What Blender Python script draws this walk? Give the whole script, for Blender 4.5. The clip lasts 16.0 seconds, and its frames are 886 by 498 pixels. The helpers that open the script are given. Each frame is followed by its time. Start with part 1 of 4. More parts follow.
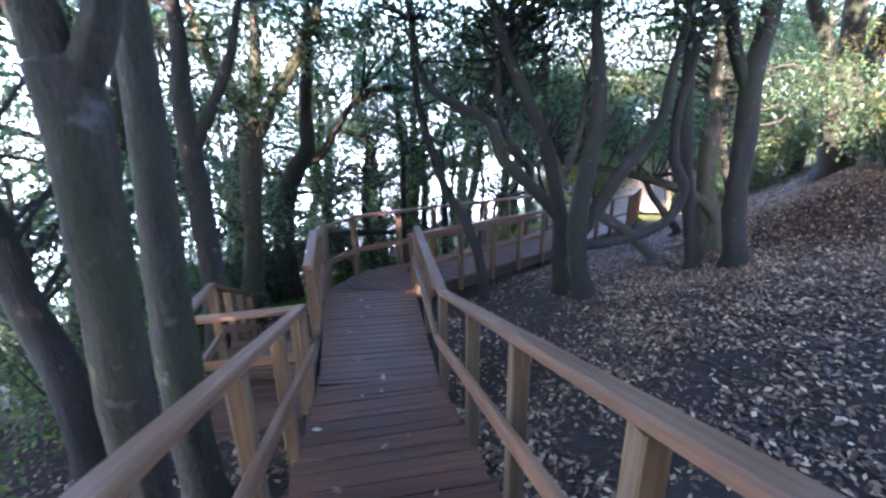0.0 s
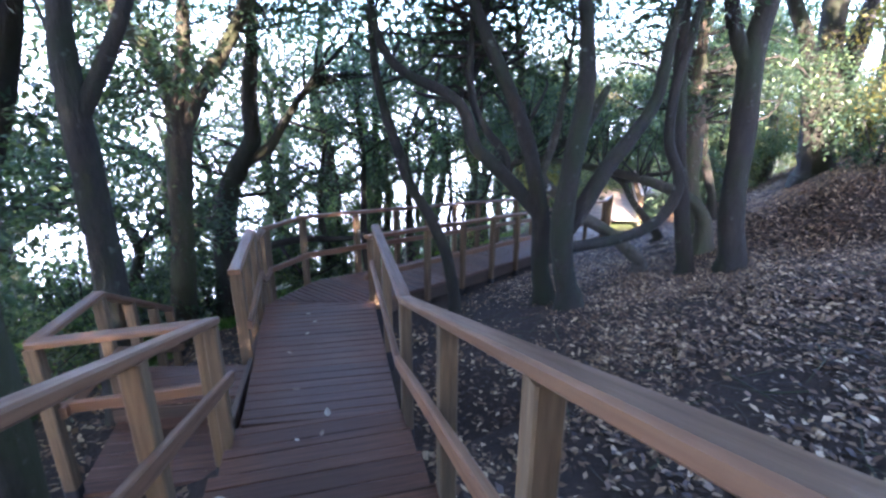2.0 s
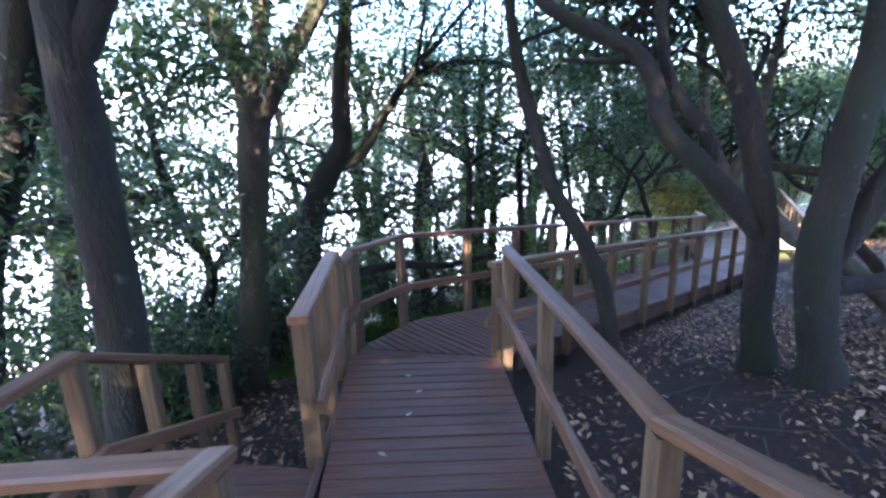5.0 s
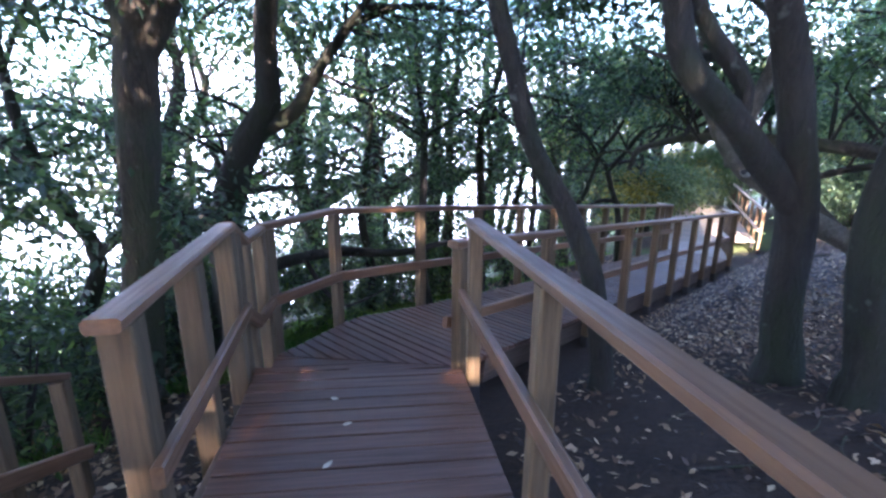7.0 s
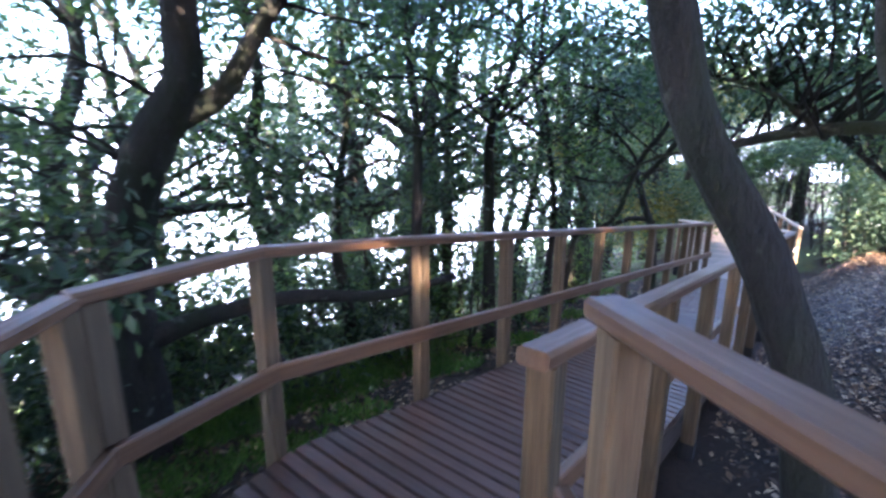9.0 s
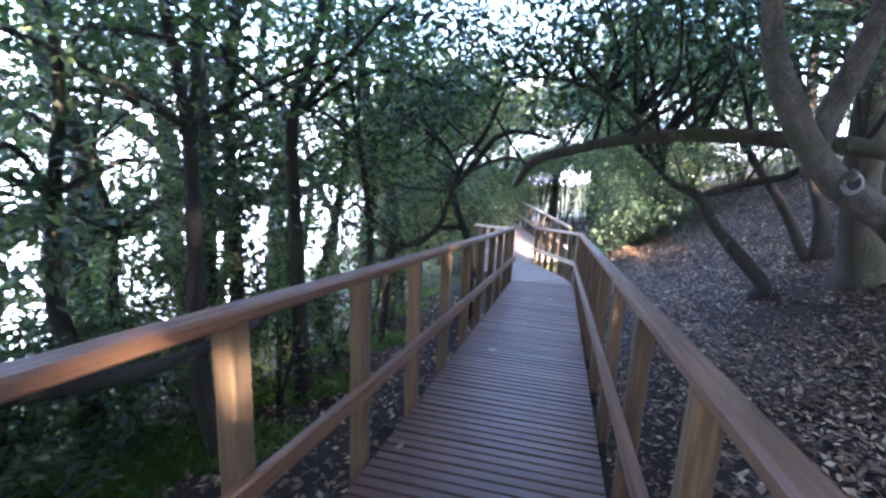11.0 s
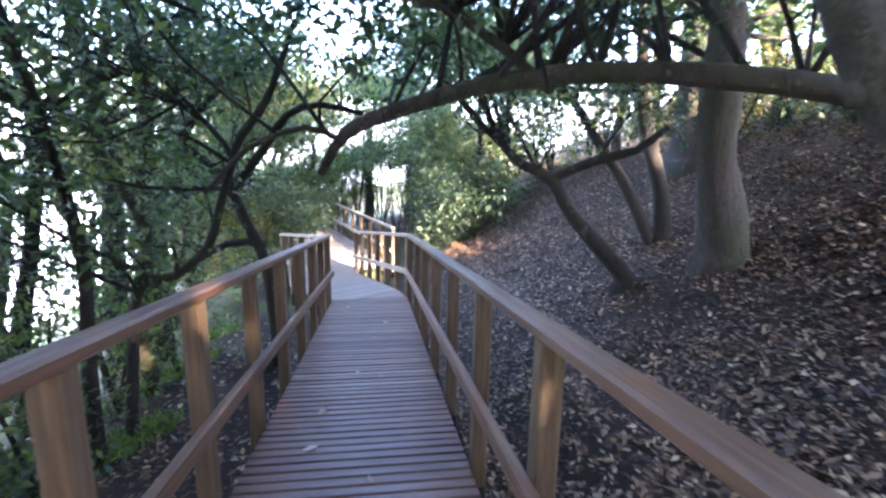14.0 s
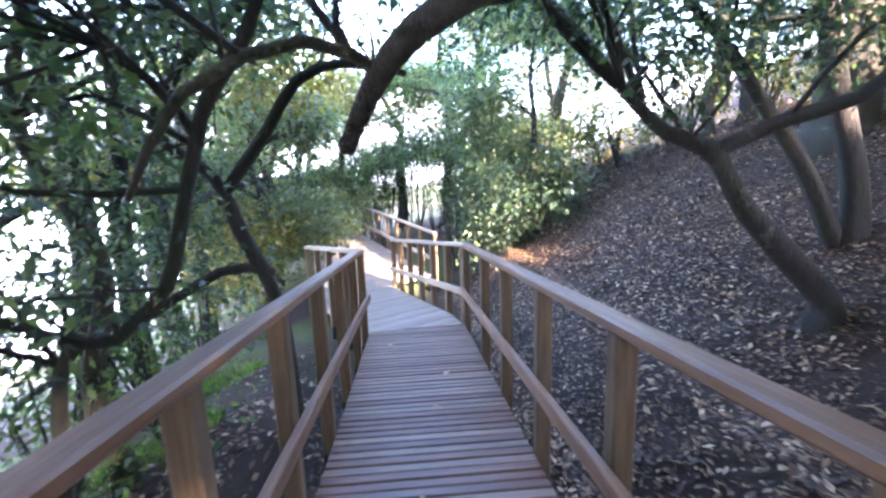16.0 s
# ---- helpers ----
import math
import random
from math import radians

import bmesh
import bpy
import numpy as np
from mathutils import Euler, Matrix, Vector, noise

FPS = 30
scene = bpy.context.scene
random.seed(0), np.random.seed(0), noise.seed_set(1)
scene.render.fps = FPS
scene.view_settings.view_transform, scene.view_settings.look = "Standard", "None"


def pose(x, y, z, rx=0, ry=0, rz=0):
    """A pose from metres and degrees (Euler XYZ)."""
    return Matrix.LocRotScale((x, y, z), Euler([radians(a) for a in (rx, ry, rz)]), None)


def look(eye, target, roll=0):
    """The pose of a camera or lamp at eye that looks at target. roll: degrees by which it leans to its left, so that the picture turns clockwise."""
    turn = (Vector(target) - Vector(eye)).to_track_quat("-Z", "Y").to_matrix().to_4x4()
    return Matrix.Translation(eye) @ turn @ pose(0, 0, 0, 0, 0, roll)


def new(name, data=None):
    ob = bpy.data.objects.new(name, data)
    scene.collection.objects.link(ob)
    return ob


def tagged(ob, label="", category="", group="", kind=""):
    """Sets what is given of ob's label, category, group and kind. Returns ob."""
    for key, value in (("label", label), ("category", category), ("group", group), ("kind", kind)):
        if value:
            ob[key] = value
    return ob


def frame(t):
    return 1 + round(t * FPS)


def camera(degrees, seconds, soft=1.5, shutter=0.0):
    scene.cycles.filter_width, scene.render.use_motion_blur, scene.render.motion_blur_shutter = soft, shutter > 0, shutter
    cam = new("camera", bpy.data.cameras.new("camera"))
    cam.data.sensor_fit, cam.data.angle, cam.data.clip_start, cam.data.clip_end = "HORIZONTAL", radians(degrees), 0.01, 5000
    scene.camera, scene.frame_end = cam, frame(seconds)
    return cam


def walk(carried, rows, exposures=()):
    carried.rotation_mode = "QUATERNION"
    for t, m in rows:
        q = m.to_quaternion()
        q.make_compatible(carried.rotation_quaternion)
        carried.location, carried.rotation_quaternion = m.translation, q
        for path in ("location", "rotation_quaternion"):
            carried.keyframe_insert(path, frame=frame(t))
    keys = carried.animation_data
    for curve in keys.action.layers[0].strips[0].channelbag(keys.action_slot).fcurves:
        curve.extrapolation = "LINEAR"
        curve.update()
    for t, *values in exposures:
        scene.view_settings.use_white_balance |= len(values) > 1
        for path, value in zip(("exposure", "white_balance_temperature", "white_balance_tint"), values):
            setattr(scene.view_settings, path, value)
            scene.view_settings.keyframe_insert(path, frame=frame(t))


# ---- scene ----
cam = camera(84.9, 16.0, soft=2.5, shutter=0.5)
METRES, EYE, TILT, LEAN, TURN = 12.0, 1.55, 0.0, 0.0, 0.0
ROWS = [
    (0.0, -0.0000, -0.0007, -0.0034, -0.41, -20.00, 0.84),
    (0.5, 0.0056, 0.0229, -0.0170, -1.82, -19.77, 0.38),
    (1.0, 0.0019, 0.0392, -0.0277, -3.07, -18.01, 0.71),
    (1.5, -0.0043, 0.0560, -0.0346, -2.40, -18.41, 0.92),
    (2.0, 0.0025, 0.0810, -0.0479, -4.29, -18.19, -0.22),
    (2.5, -0.0093, 0.1117, -0.0572, -3.87, -16.39, -0.07),
    (3.0, -0.0165, 0.1487, -0.0634, -0.32, -16.56, 0.63),
    (3.5, -0.0215, 0.1812, -0.0620, 4.29, -16.73, 1.89),
    (4.0, -0.0308, 0.2041, -0.0729, 5.78, -15.33, 1.86),
    (6.5, -0.0473, 0.3140, -0.1226, 2.27, -14.91, 0.19),
    (7.0, -0.0477, 0.3388, -0.1331, 0.44, -15.66, -0.30),
    (7.5, -0.0557, 0.3693, -0.1403, 0.98, -16.41, 0.16),
    (8.0, -0.0622, 0.4090, -0.1518, 5.49, -13.84, 1.47),
    (8.5, -0.0678, 0.4642, -0.1585, 3.15, -14.71, 0.64),
    (9.0, -0.0656, 0.5112, -0.1576, -1.47, -13.82, -0.25),
    (9.5, -0.0707, 0.5544, -0.1573, -8.43, -13.89, -0.74),
    (10.0, -0.0787, 0.5834, -0.1583, -16.50, -13.65, -2.03),
    (12.5, -0.0532, 0.6790, -0.1783, -38.96, -12.27, 0.17),
    (13.0, -0.0320, 0.6987, -0.1792, -45.19, -12.64, 0.41),
    (13.5, -0.0127, 0.7261, -0.1821, -48.81, -12.21, -0.55),
    (14.0, 0.0191, 0.7552, -0.1898, -48.93, -11.69, -1.03),
    (14.5, 0.0361, 0.7855, -0.1938, -44.59, -11.88, -0.64),
    (15.0, 0.0571, 0.8174, -0.1968, -44.08, -13.20, -0.13),
    (15.5, 0.0860, 0.8495, -0.2024, -44.32, -12.79, -0.09),
    (16.0, 0.1118, 0.8857, -0.2079, -45.78, -11.61, 1.88),
]
walk(cam, [(t, pose(0, 0, EYE, TILT, LEAN, TURN) @ pose(METRES * x, METRES * y, METRES * z, 90 + pitch, roll, yaw)) for t, x, y, z, yaw, pitch, roll in ROWS],
     [(0.0, 4.12, 5250, 28), (6.5, 4.2, 5250, 28), (9.5, 4.4, 5300, 29), (12.5, 4.45, 5600, 30), (14.0, 4.65, 5650, 30), (16.0, 4.9, 5650, 30)])

# ---- world, sun, exposure ----
SUN_ELEVATION, SUN_FROM = 23.0, 190.0   # degrees; compass bearing (clockwise from +y) that the sunlight comes from
world = bpy.data.worlds.new("world")
scene.world = world
world.use_nodes = True
wn = world.node_tree
sky = wn.nodes.new("ShaderNodeTexSky")
sky.sky_type, sky.sun_disc = "NISHITA", False
sky.sun_elevation, sky.sun_rotation = radians(SUN_ELEVATION), radians(SUN_FROM)
wn.links.new(sky.outputs[0], wn.nodes["Background"].inputs[0])
wn.nodes["Background"].inputs[1].default_value = 0.15
sun = new("sun", bpy.data.lights.new("sun", "SUN"))
sun.data.energy, sun.data.angle, sun.data.color = 5.0, radians(0.6), (1.0, 0.80, 0.55)
a, e = radians(SUN_FROM), radians(SUN_ELEVATION)
sun.matrix_world = look((0, 0, 0), (-math.sin(a) * math.cos(e), -math.cos(a) * math.cos(e), -math.sin(e)))



# ---- materials ----
def material(name, build):
    m = bpy.data.materials.new(name)
    m.use_nodes = True
    nt = m.node_tree
    b = nt.nodes["Principled BSDF"]
    build(nt, b)
    return m


def node(nt, kind, **inputs):
    n = nt.nodes.new(kind)
    for k, v in inputs.items():
        n.inputs[k.replace("_", " ")].default_value = v
    return n


def noise_tex(nt, vec, scale, detail=6.0, rough=0.6):
    n = node(nt, "ShaderNodeTexNoise", Scale=scale, Detail=detail, Roughness=rough)
    if vec is not None:
        nt.links.new(vec, n.inputs["Vector"])
    return n


def ramp(nt, fac, *stops):
    r = nt.nodes.new("ShaderNodeValToRGB")
    while len(r.color_ramp.elements) < len(stops):
        r.color_ramp.elements.new(0.5)
    for el, (p, c) in zip(r.color_ramp.elements, stops):
        el.position, el.color = p, (*c, 1)
    nt.links.new(fac, r.inputs[0])
    return r.outputs[0]


def mix(nt, fac, c1, c2, mode="MIX"):
    m = nt.nodes.new("ShaderNodeMix")
    m.data_type, m.blend_type = "RGBA", mode
    for sock, v in ((m.inputs[0], fac), (m.inputs[6], c1), (m.inputs[7], c2)):
        if isinstance(v, (int, float)):
            sock.default_value = v
        elif isinstance(v, tuple):
            sock.default_value = (*v, 1)
        else:
            nt.links.new(v, sock)
    return m.outputs[2]


def bump(nt, b, height, strength, distance):
    n = node(nt, "ShaderNodeBump", Strength=strength, Distance=distance)
    nt.links.new(height, n.inputs["Height"])
    nt.links.new(n.outputs[0], b.inputs["Normal"])


def coords(nt, scale=(1, 1, 1), what="Object"):
    t = nt.nodes.new("ShaderNodeTexCoord")
    m = node(nt, "ShaderNodeMapping")
    m.inputs["Scale"].default_value = scale
    nt.links.new(t.outputs[what], m.inputs[0])
    return m.outputs[0]


def wood(name, dark, light, stain, grain=(2.0, 40.0, 40.0), rough=0.55, blotch=1.5):
    """Sawn timber; the grain runs along the piece's own x axis."""
    def build(nt, b):
        co = coords(nt, grain)
        info = nt.nodes.new("ShaderNodeObjectInfo")
        add = nt.nodes.new("ShaderNodeVectorMath")
        add.operation = "ADD"
        comb = nt.nodes.new("ShaderNodeCombineXYZ")
        mul = nt.nodes.new("ShaderNodeMath")
        mul.operation, mul.inputs[1].default_value = "MULTIPLY", 37.0
        nt.links.new(info.outputs["Random"], mul.inputs[0])
        nt.links.new(mul.outputs[0], comb.inputs[1])
        nt.links.new(co, add.inputs[0])
        nt.links.new(comb.outputs[0], add.inputs[1])
        g = noise_tex(nt, add.outputs[0], 1.0, 8.0, 0.65)
        col = ramp(nt, g.outputs["Fac"], (0.3, dark), (0.72, light))
        wide = noise_tex(nt, coords(nt, what="Generated"), blotch, 5.0, 0.7)
        fac = ramp(nt, wide.outputs["Fac"], (0.42, (0, 0, 0)), (0.68, (0.75, 0.75, 0.75)))
        col = mix(nt, fac, col, stain)
        tone = ramp(nt, info.outputs["Random"], (0.0, (0.78, 0.78, 0.78)), (1.0, (1.15, 1.12, 1.1)))
        col = mix(nt, 1.0, col, tone, "MULTIPLY")
        nt.links.new(col, b.inputs["Base Color"])
        nt.links.new(ramp(nt, g.outputs["Fac"], (0.2, (rough + 0.18,) * 3), (0.8, (rough - 0.08,) * 3)), b.inputs["Roughness"])
        bump(nt, b, g.outputs["Fac"], 0.35, 0.004)
    return material(name, build)


def bark(name, dark, light, moss, amount, run=2.5):
    def build(nt, b):
        g = noise_tex(nt, coords(nt, (9, 9, run)), 1.0, 8.0, 0.65)
        fine = noise_tex(nt, coords(nt, (60, 60, 6 * run)), 1.0, 5.0, 0.6)
        col = ramp(nt, g.outputs["Fac"], (0.3, dark), (0.7, light))
        col = mix(nt, 0.45, col, ramp(nt, fine.outputs["Fac"], (0.3, dark), (0.7, light)))
        m = noise_tex(nt, coords(nt, (2.2, 2.2, 0.9)), 1.0, 6.0, 0.7)
        col = mix(nt, ramp(nt, m.outputs["Fac"], (0.62 - amount, (0, 0, 0)), (0.78 - amount, (0.85, 0.85, 0.85))), col, moss)
        li = noise_tex(nt, coords(nt, (7, 7, 7)), 1.0, 3.0, 0.5)
        col = mix(nt, ramp(nt, li.outputs["Fac"], (0.66, (0, 0, 0)), (0.76, (0.4, 0.4, 0.4))), col, (0.22, 0.23, 0.19))
        nt.links.new(col, b.inputs["Base Color"])
        b.inputs["Roughness"].default_value = 0.9
        h = nt.nodes.new("ShaderNodeMath")
        h.operation = "ADD"
        nt.links.new(g.outputs["Fac"], h.inputs[0])
        nt.links.new(fine.outputs["Fac"], h.inputs[1])
        bump(nt, b, h.outputs[0], 1.0, 0.035)
    return material(name, build)


def leafage(name, dark, light, accent):
    def build(nt, b):
        g = nt.nodes.new("ShaderNodeNewGeometry")
        col = ramp(nt, g.outputs["Random Per Island"], (0.0, dark), (0.75, light), (1.0, accent))
        n = noise_tex(nt, coords(nt), 0.8, 3.0)
        col = mix(nt, 1.0, col, ramp(nt, n.outputs["Fac"], (0.3, (0.6, 0.65, 0.7)), (0.7, (1.25, 1.2, 1.0))), "MULTIPLY")
        nt.links.new(col, b.inputs["Base Color"])
        b.inputs["Roughness"].default_value = 0.36
        tr = nt.nodes.new("ShaderNodeBsdfTranslucent")
        nt.links.new(mix(nt, 1.0, col, (1.25, 1.4, 0.8), "MULTIPLY"), tr.inputs[0])
        sh = node(nt, "ShaderNodeMixShader", Fac=0.48)
        nt.links.new(b.outputs[0], sh.inputs[1])
        nt.links.new(tr.outputs[0], sh.inputs[2])
        nt.links.new(sh.outputs[0], nt.nodes["Material Output"].inputs[0])
    return material(name, build)


def soil_build(nt, b):
    co = coords(nt)
    big = noise_tex(nt, co, 0.35, 6.0, 0.65)
    mid = noise_tex(nt, co, 2.6, 8.0, 0.7)
    fine = noise_tex(nt, co, 26.0, 6.0, 0.7)
    col = ramp(nt, mid.outputs["Fac"], (0.3, (0.007, 0.0034, 0.0015)), (0.7, (0.046, 0.023, 0.009)))
    col = mix(nt, 0.5, col, ramp(nt, fine.outputs["Fac"], (0.35, (0.007, 0.0046, 0.0025)), (0.7, (0.062, 0.037, 0.019))))
    # grass takes over down the open slope
    sep = nt.nodes.new("ShaderNodeSeparateXYZ")
    nt.links.new(co, sep.inputs[0])
    low = nt.nodes.new("ShaderNodeMapRange")
    low.inputs["From Min"].default_value, low.inputs["From Max"].default_value = -3.5, -4.8
    nt.links.new(sep.outputs[2], low.inputs[0])
    patch = ramp(nt, big.outputs["Fac"], (0.46, (0, 0, 0)), (0.58, (1, 1, 1)))
    grass = ramp(nt, fine.outputs["Fac"], (0.3, (0.0368, 0.0712, 0.0105)), (0.7, (0.147, 0.228, 0.0375)))
    f = nt.nodes.new("ShaderNodeMath")
    f.operation = "MULTIPLY"
    nt.links.new(patch, f.inputs[0])
    nt.links.new(low.outputs[0], f.inputs[1])
    col = mix(nt, f.outputs[0], col, grass)
    nt.links.new(col, b.inputs["Base Color"])
    b.inputs["Roughness"].default_value = 0.95
    h = nt.nodes.new("ShaderNodeMath")
    h.operation = "ADD"
    nt.links.new(mid.outputs["Fac"], h.inputs[0])
    nt.links.new(fine.outputs["Fac"], h.inputs[1])
    bump(nt, b, h.outputs[0], 0.8, 0.03)


def litter_build(nt, b):
    g = nt.nodes.new("ShaderNodeNewGeometry")
    col = ramp(nt, g.outputs["Random Per Island"], (0.0, (0.020, 0.010, 0.004)), (0.45, (0.085, 0.042, 0.016)), (0.80, (0.23, 0.14, 0.066)), (1.0, (0.52, 0.38, 0.22)))
    nt.links.new(col, b.inputs["Base Color"])
    b.inputs["Roughness"].default_value = 0.6


M_DECK = wood("deck boards, wet reddish brown", (0.046, 0.019, 0.009), (0.150, 0.066, 0.030), (0.095, 0.050, 0.027), rough=0.45)
M_RAIL = wood("handrail timber", (0.115, 0.055, 0.023), (0.235, 0.122, 0.056), (0.155, 0.090, 0.050), rough=0.42)
# Far rails and boards: the overexposed light is put into these pale colours.
M_RAIL_GLARE = wood("rail timber, far glare in its colour", (0.30, 0.23, 0.15), (0.52, 0.43, 0.31), (0.40, 0.34, 0.26), rough=0.6)
M_DECK_GLARE = wood("deck boards, far glare in their colour", (0.18, 0.14, 0.10), (0.37, 0.30, 0.225), (0.26, 0.215, 0.17), rough=0.55)
# Step between brown and the far boards: part of the glare painted in.
M_DECK_HALF_GLARE = wood("deck boards, part of the far glare in their colour", (0.085, 0.052, 0.033), (0.225, 0.150, 0.100), (0.15, 0.105, 0.075), rough=0.5)
M_POST = wood("post timber, yellowish pine", (0.070, 0.043, 0.018), (0.200, 0.130, 0.060), (0.090, 0.064, 0.034), grain=(40.0, 40.0, 2.5), rough=0.65)
M_TAR = wood("tarred post foot", (0.010, 0.009, 0.009), (0.030, 0.027, 0.025), (0.018, 0.016, 0.015), grain=(40.0, 40.0, 2.5), rough=0.7)
M_JOIST = wood("deck framing timber", (0.040, 0.026, 0.017), (0.120, 0.078, 0.045), (0.06, 0.045, 0.032), rough=0.7)
M_SOIL = material("forest soil", soil_build)
M_LITTER = material("dry leaf litter", litter_build)
M_BARK = bark("grey bark with moss", (0.012, 0.009, 0.006), (0.105, 0.083, 0.053), (0.042, 0.050, 0.014), 0.19)
M_BARK_PALE = bark("pale grey bark with lichen", (0.022, 0.019, 0.013), (0.165, 0.145, 0.105), (0.060, 0.068, 0.024), 0.13, 9.0)
M_BARK_DARK = bark("dark bark", (0.009, 0.007, 0.005), (0.046, 0.037, 0.025), (0.022, 0.029, 0.009), 0.16)
M_LEAF = leafage("laurel leaves", (0.024, 0.047, 0.030), (0.074, 0.115, 0.068), (0.14, 0.18, 0.075))
M_LEAF_LIGHT = leafage("young leaves", (0.032, 0.064, 0.024), (0.094, 0.150, 0.055), (0.17, 0.22, 0.07))
# Golden sunlight on foliage is painted into this leaf colour.
M_LEAF_SUNLIT = leafage("leaves, golden sunlight in their colour", (0.10, 0.09, 0.02), (0.24, 0.20, 0.05), (0.34, 0.26, 0.07))
# Paler copy of the leaves, with the clearing's skylight in the colour.
M_LEAF_SKYLIT = leafage("pale leaves, clearing skylight in their colour", (0.060, 0.090, 0.045), (0.150, 0.190, 0.100), (0.24, 0.25, 0.11))
M_GRASS = leafage("grass", (0.05, 0.11, 0.02), (0.13, 0.23, 0.05), (0.22, 0.27, 0.09))


# ---- mesh helpers ----
def link(name, bm, mat, parent=None, label="", smooth=False):
    me = bpy.data.meshes.new(name)
    bm.to_mesh(me)
    bm.free()
    me.materials.append(mat)
    if smooth:
        me.shade_smooth()
    ob = new(name, me)
    if parent is not None:
        ob.parent = parent
    if label:
        ob["label"] = label
    return ob


def part(name, bm, mat, parent, label=""):
    return link(name, bm, mat, parent, label)


def mesh_from(name, verts, faces, mat, smooth=False):
    me = bpy.data.meshes.new(name)
    verts = np.asarray(verts, dtype=np.float32)
    faces = np.asarray(faces, dtype=np.int32)
    me.vertices.add(len(verts))
    me.vertices.foreach_set("co", verts.ravel())
    k = faces.shape[1]
    me.loops.add(faces.size)
    me.loops.foreach_set("vertex_index", faces.ravel())
    me.polygons.add(len(faces))
    me.polygons.foreach_set("loop_start", np.arange(0, faces.size, k, dtype=np.int32))
    me.polygons.foreach_set("loop_total", np.full(len(faces), k, dtype=np.int32))
    me.update(calc_edges=True)
    me.validate()
    me.materials.append(mat)
    if smooth:
        me.shade_smooth()
    return me


def bar(p, q, width, height, ext=0.0, chamfer=0.006, drop=0.0):
    """A squared timber from p to q (its top centre line): a mesh along its own x axis, and its pose."""
    p, q = Vector(p), Vector(q)
    x = (q - p).normalized()
    p, q = p - x * ext, q + x * ext
    y = Vector((0, 0, 1)).cross(x).normalized()
    z = x.cross(y)
    m = Matrix((x, y, z)).transposed().to_4x4()
    m.translation = (p + q) / 2 - z * (height / 2 + drop)
    n = (q - p).length / 2
    bm = bmesh.new()
    prof = []
    w, h, c = width / 2, height / 2, chamfer
    for sy, sz in ((1, 1), (-1, 1), (-1, -1), (1, -1)):
        a2 = (sy * w, sz * (h - c))
        b2 = (sy * (w - c), sz * h)
        prof += [a2, b2] if (sy * sz > 0) else [b2, a2]
    ends = [[bm.verts.new((s * n, yy, zz)) for yy, zz in prof] for s in (-1, 1)]
    k = len(prof)
    for i in range(k):
        bm.faces.new((ends[0][i], ends[0][(i + 1) % k], ends[1][(i + 1) % k], ends[1][i]))
    bm.faces.new(ends[0][::-1])
    bm.faces.new(ends[1])
    bmesh.ops.recalc_face_normals(bm, faces=bm.faces)
    return bm, m


def post_bm(side, height, c=0.008):
    """An upright square post standing at its own origin."""
    bm = bmesh.new()
    w = side / 2
    ring = [(w, w - c), (w - c, w), (c - w, w), (-w, w - c), (-w, c - w), (c - w, -w), (w - c, -w), (w, c - w)]
    a2, b2 = ([bm.verts.new((x, y, z)) for x, y in ring] for z in (0, height))
    for i in range(8):
        bm.faces.new((a2[i], a2[(i + 1) % 8], b2[(i + 1) % 8], b2[i]))
    bm.faces.new(a2[::-1])
    bm.faces.new(b2)
    return bm


# ---- ground ----
def uphill(x, y):
    """Signed distance from the walk's line; positive up the slope to its right."""
    return min(0.994 * x + 0.105 * y, 0.752 * (x + 0.4) - 0.659 * (y - 7.6))


def ground_z(x, y):
    u = uphill(x, y)
    xx, yy = max(-14.0, min(16.0, x)), max(-10.0, min(34.0, y))
    z = -0.88 + 0.12 * xx - 0.19 * yy
    if u > 1.6:
        z += 0.035 * min(u - 1.6, 14.0) ** 1.75
    if u > 1.0:
        # beside the ramp the bank is hollowed at its foot and steeper above
        s = 0.659 * (x + 0.4) + 0.752 * (y - 7.6)
        k = max(0.0, min(1.0, (s - 3.5) / 2.3))
        z += k * k * (3 - 2 * k) * (min(0.85, 0.3 * (u - 1.6) - 0.2) if u > 1.6 else -0.2 * (u - 1.0) / 0.6)
    if u < -0.9:
        d = -0.9 - u
        z -= 0.07 * min(d, 25.0) + 0.003 * min(d, 16.0) ** 2 + 0.42 * max(0.0, min(d, 45.0) - (11.0 if y < 8 else 9.5))
    if -6 < y < 30:
        if y < 4.2:
            mid, deck = -0.1 - 0.13 * y, 0.1 - 0.37 * y
        elif y < 7.6:
            mid, deck = -0.7 - 0.13 * (y - 4.2), -1.65
        elif y < 15.2:
            mid, deck = -0.9 + 0.877 * (y - 8.0), -1.98 - 0.174 * (y - 7.6)
        else:
            mid, deck = 5.45 + 0.45 * (y - 15.2), -3.3 - 0.16 * min(3.4, y - 15.2)
        wide = 1.3 if y < 7.6 else 1.5 if y < 16.5 else 2.6
        z = min(z, deck - 0.32 + max(0.0, abs(x - mid) - wide) * 0.55)
    z += 0.08 * noise.noise((x * 0.5, y * 0.5, 0.3)) + 0.035 * noise.noise((x * 1.9, y * 1.9, 4.0))
    return z


def axis_steps():
    near = np.arange(-16, 26.01, 0.28)
    far = [30, 36, 45, 60, 90, 140, 240, 500, 1200, 3000]
    return np.concatenate([-np.array(far[::-1], float) + 10, near, np.array(far, float) + 0])


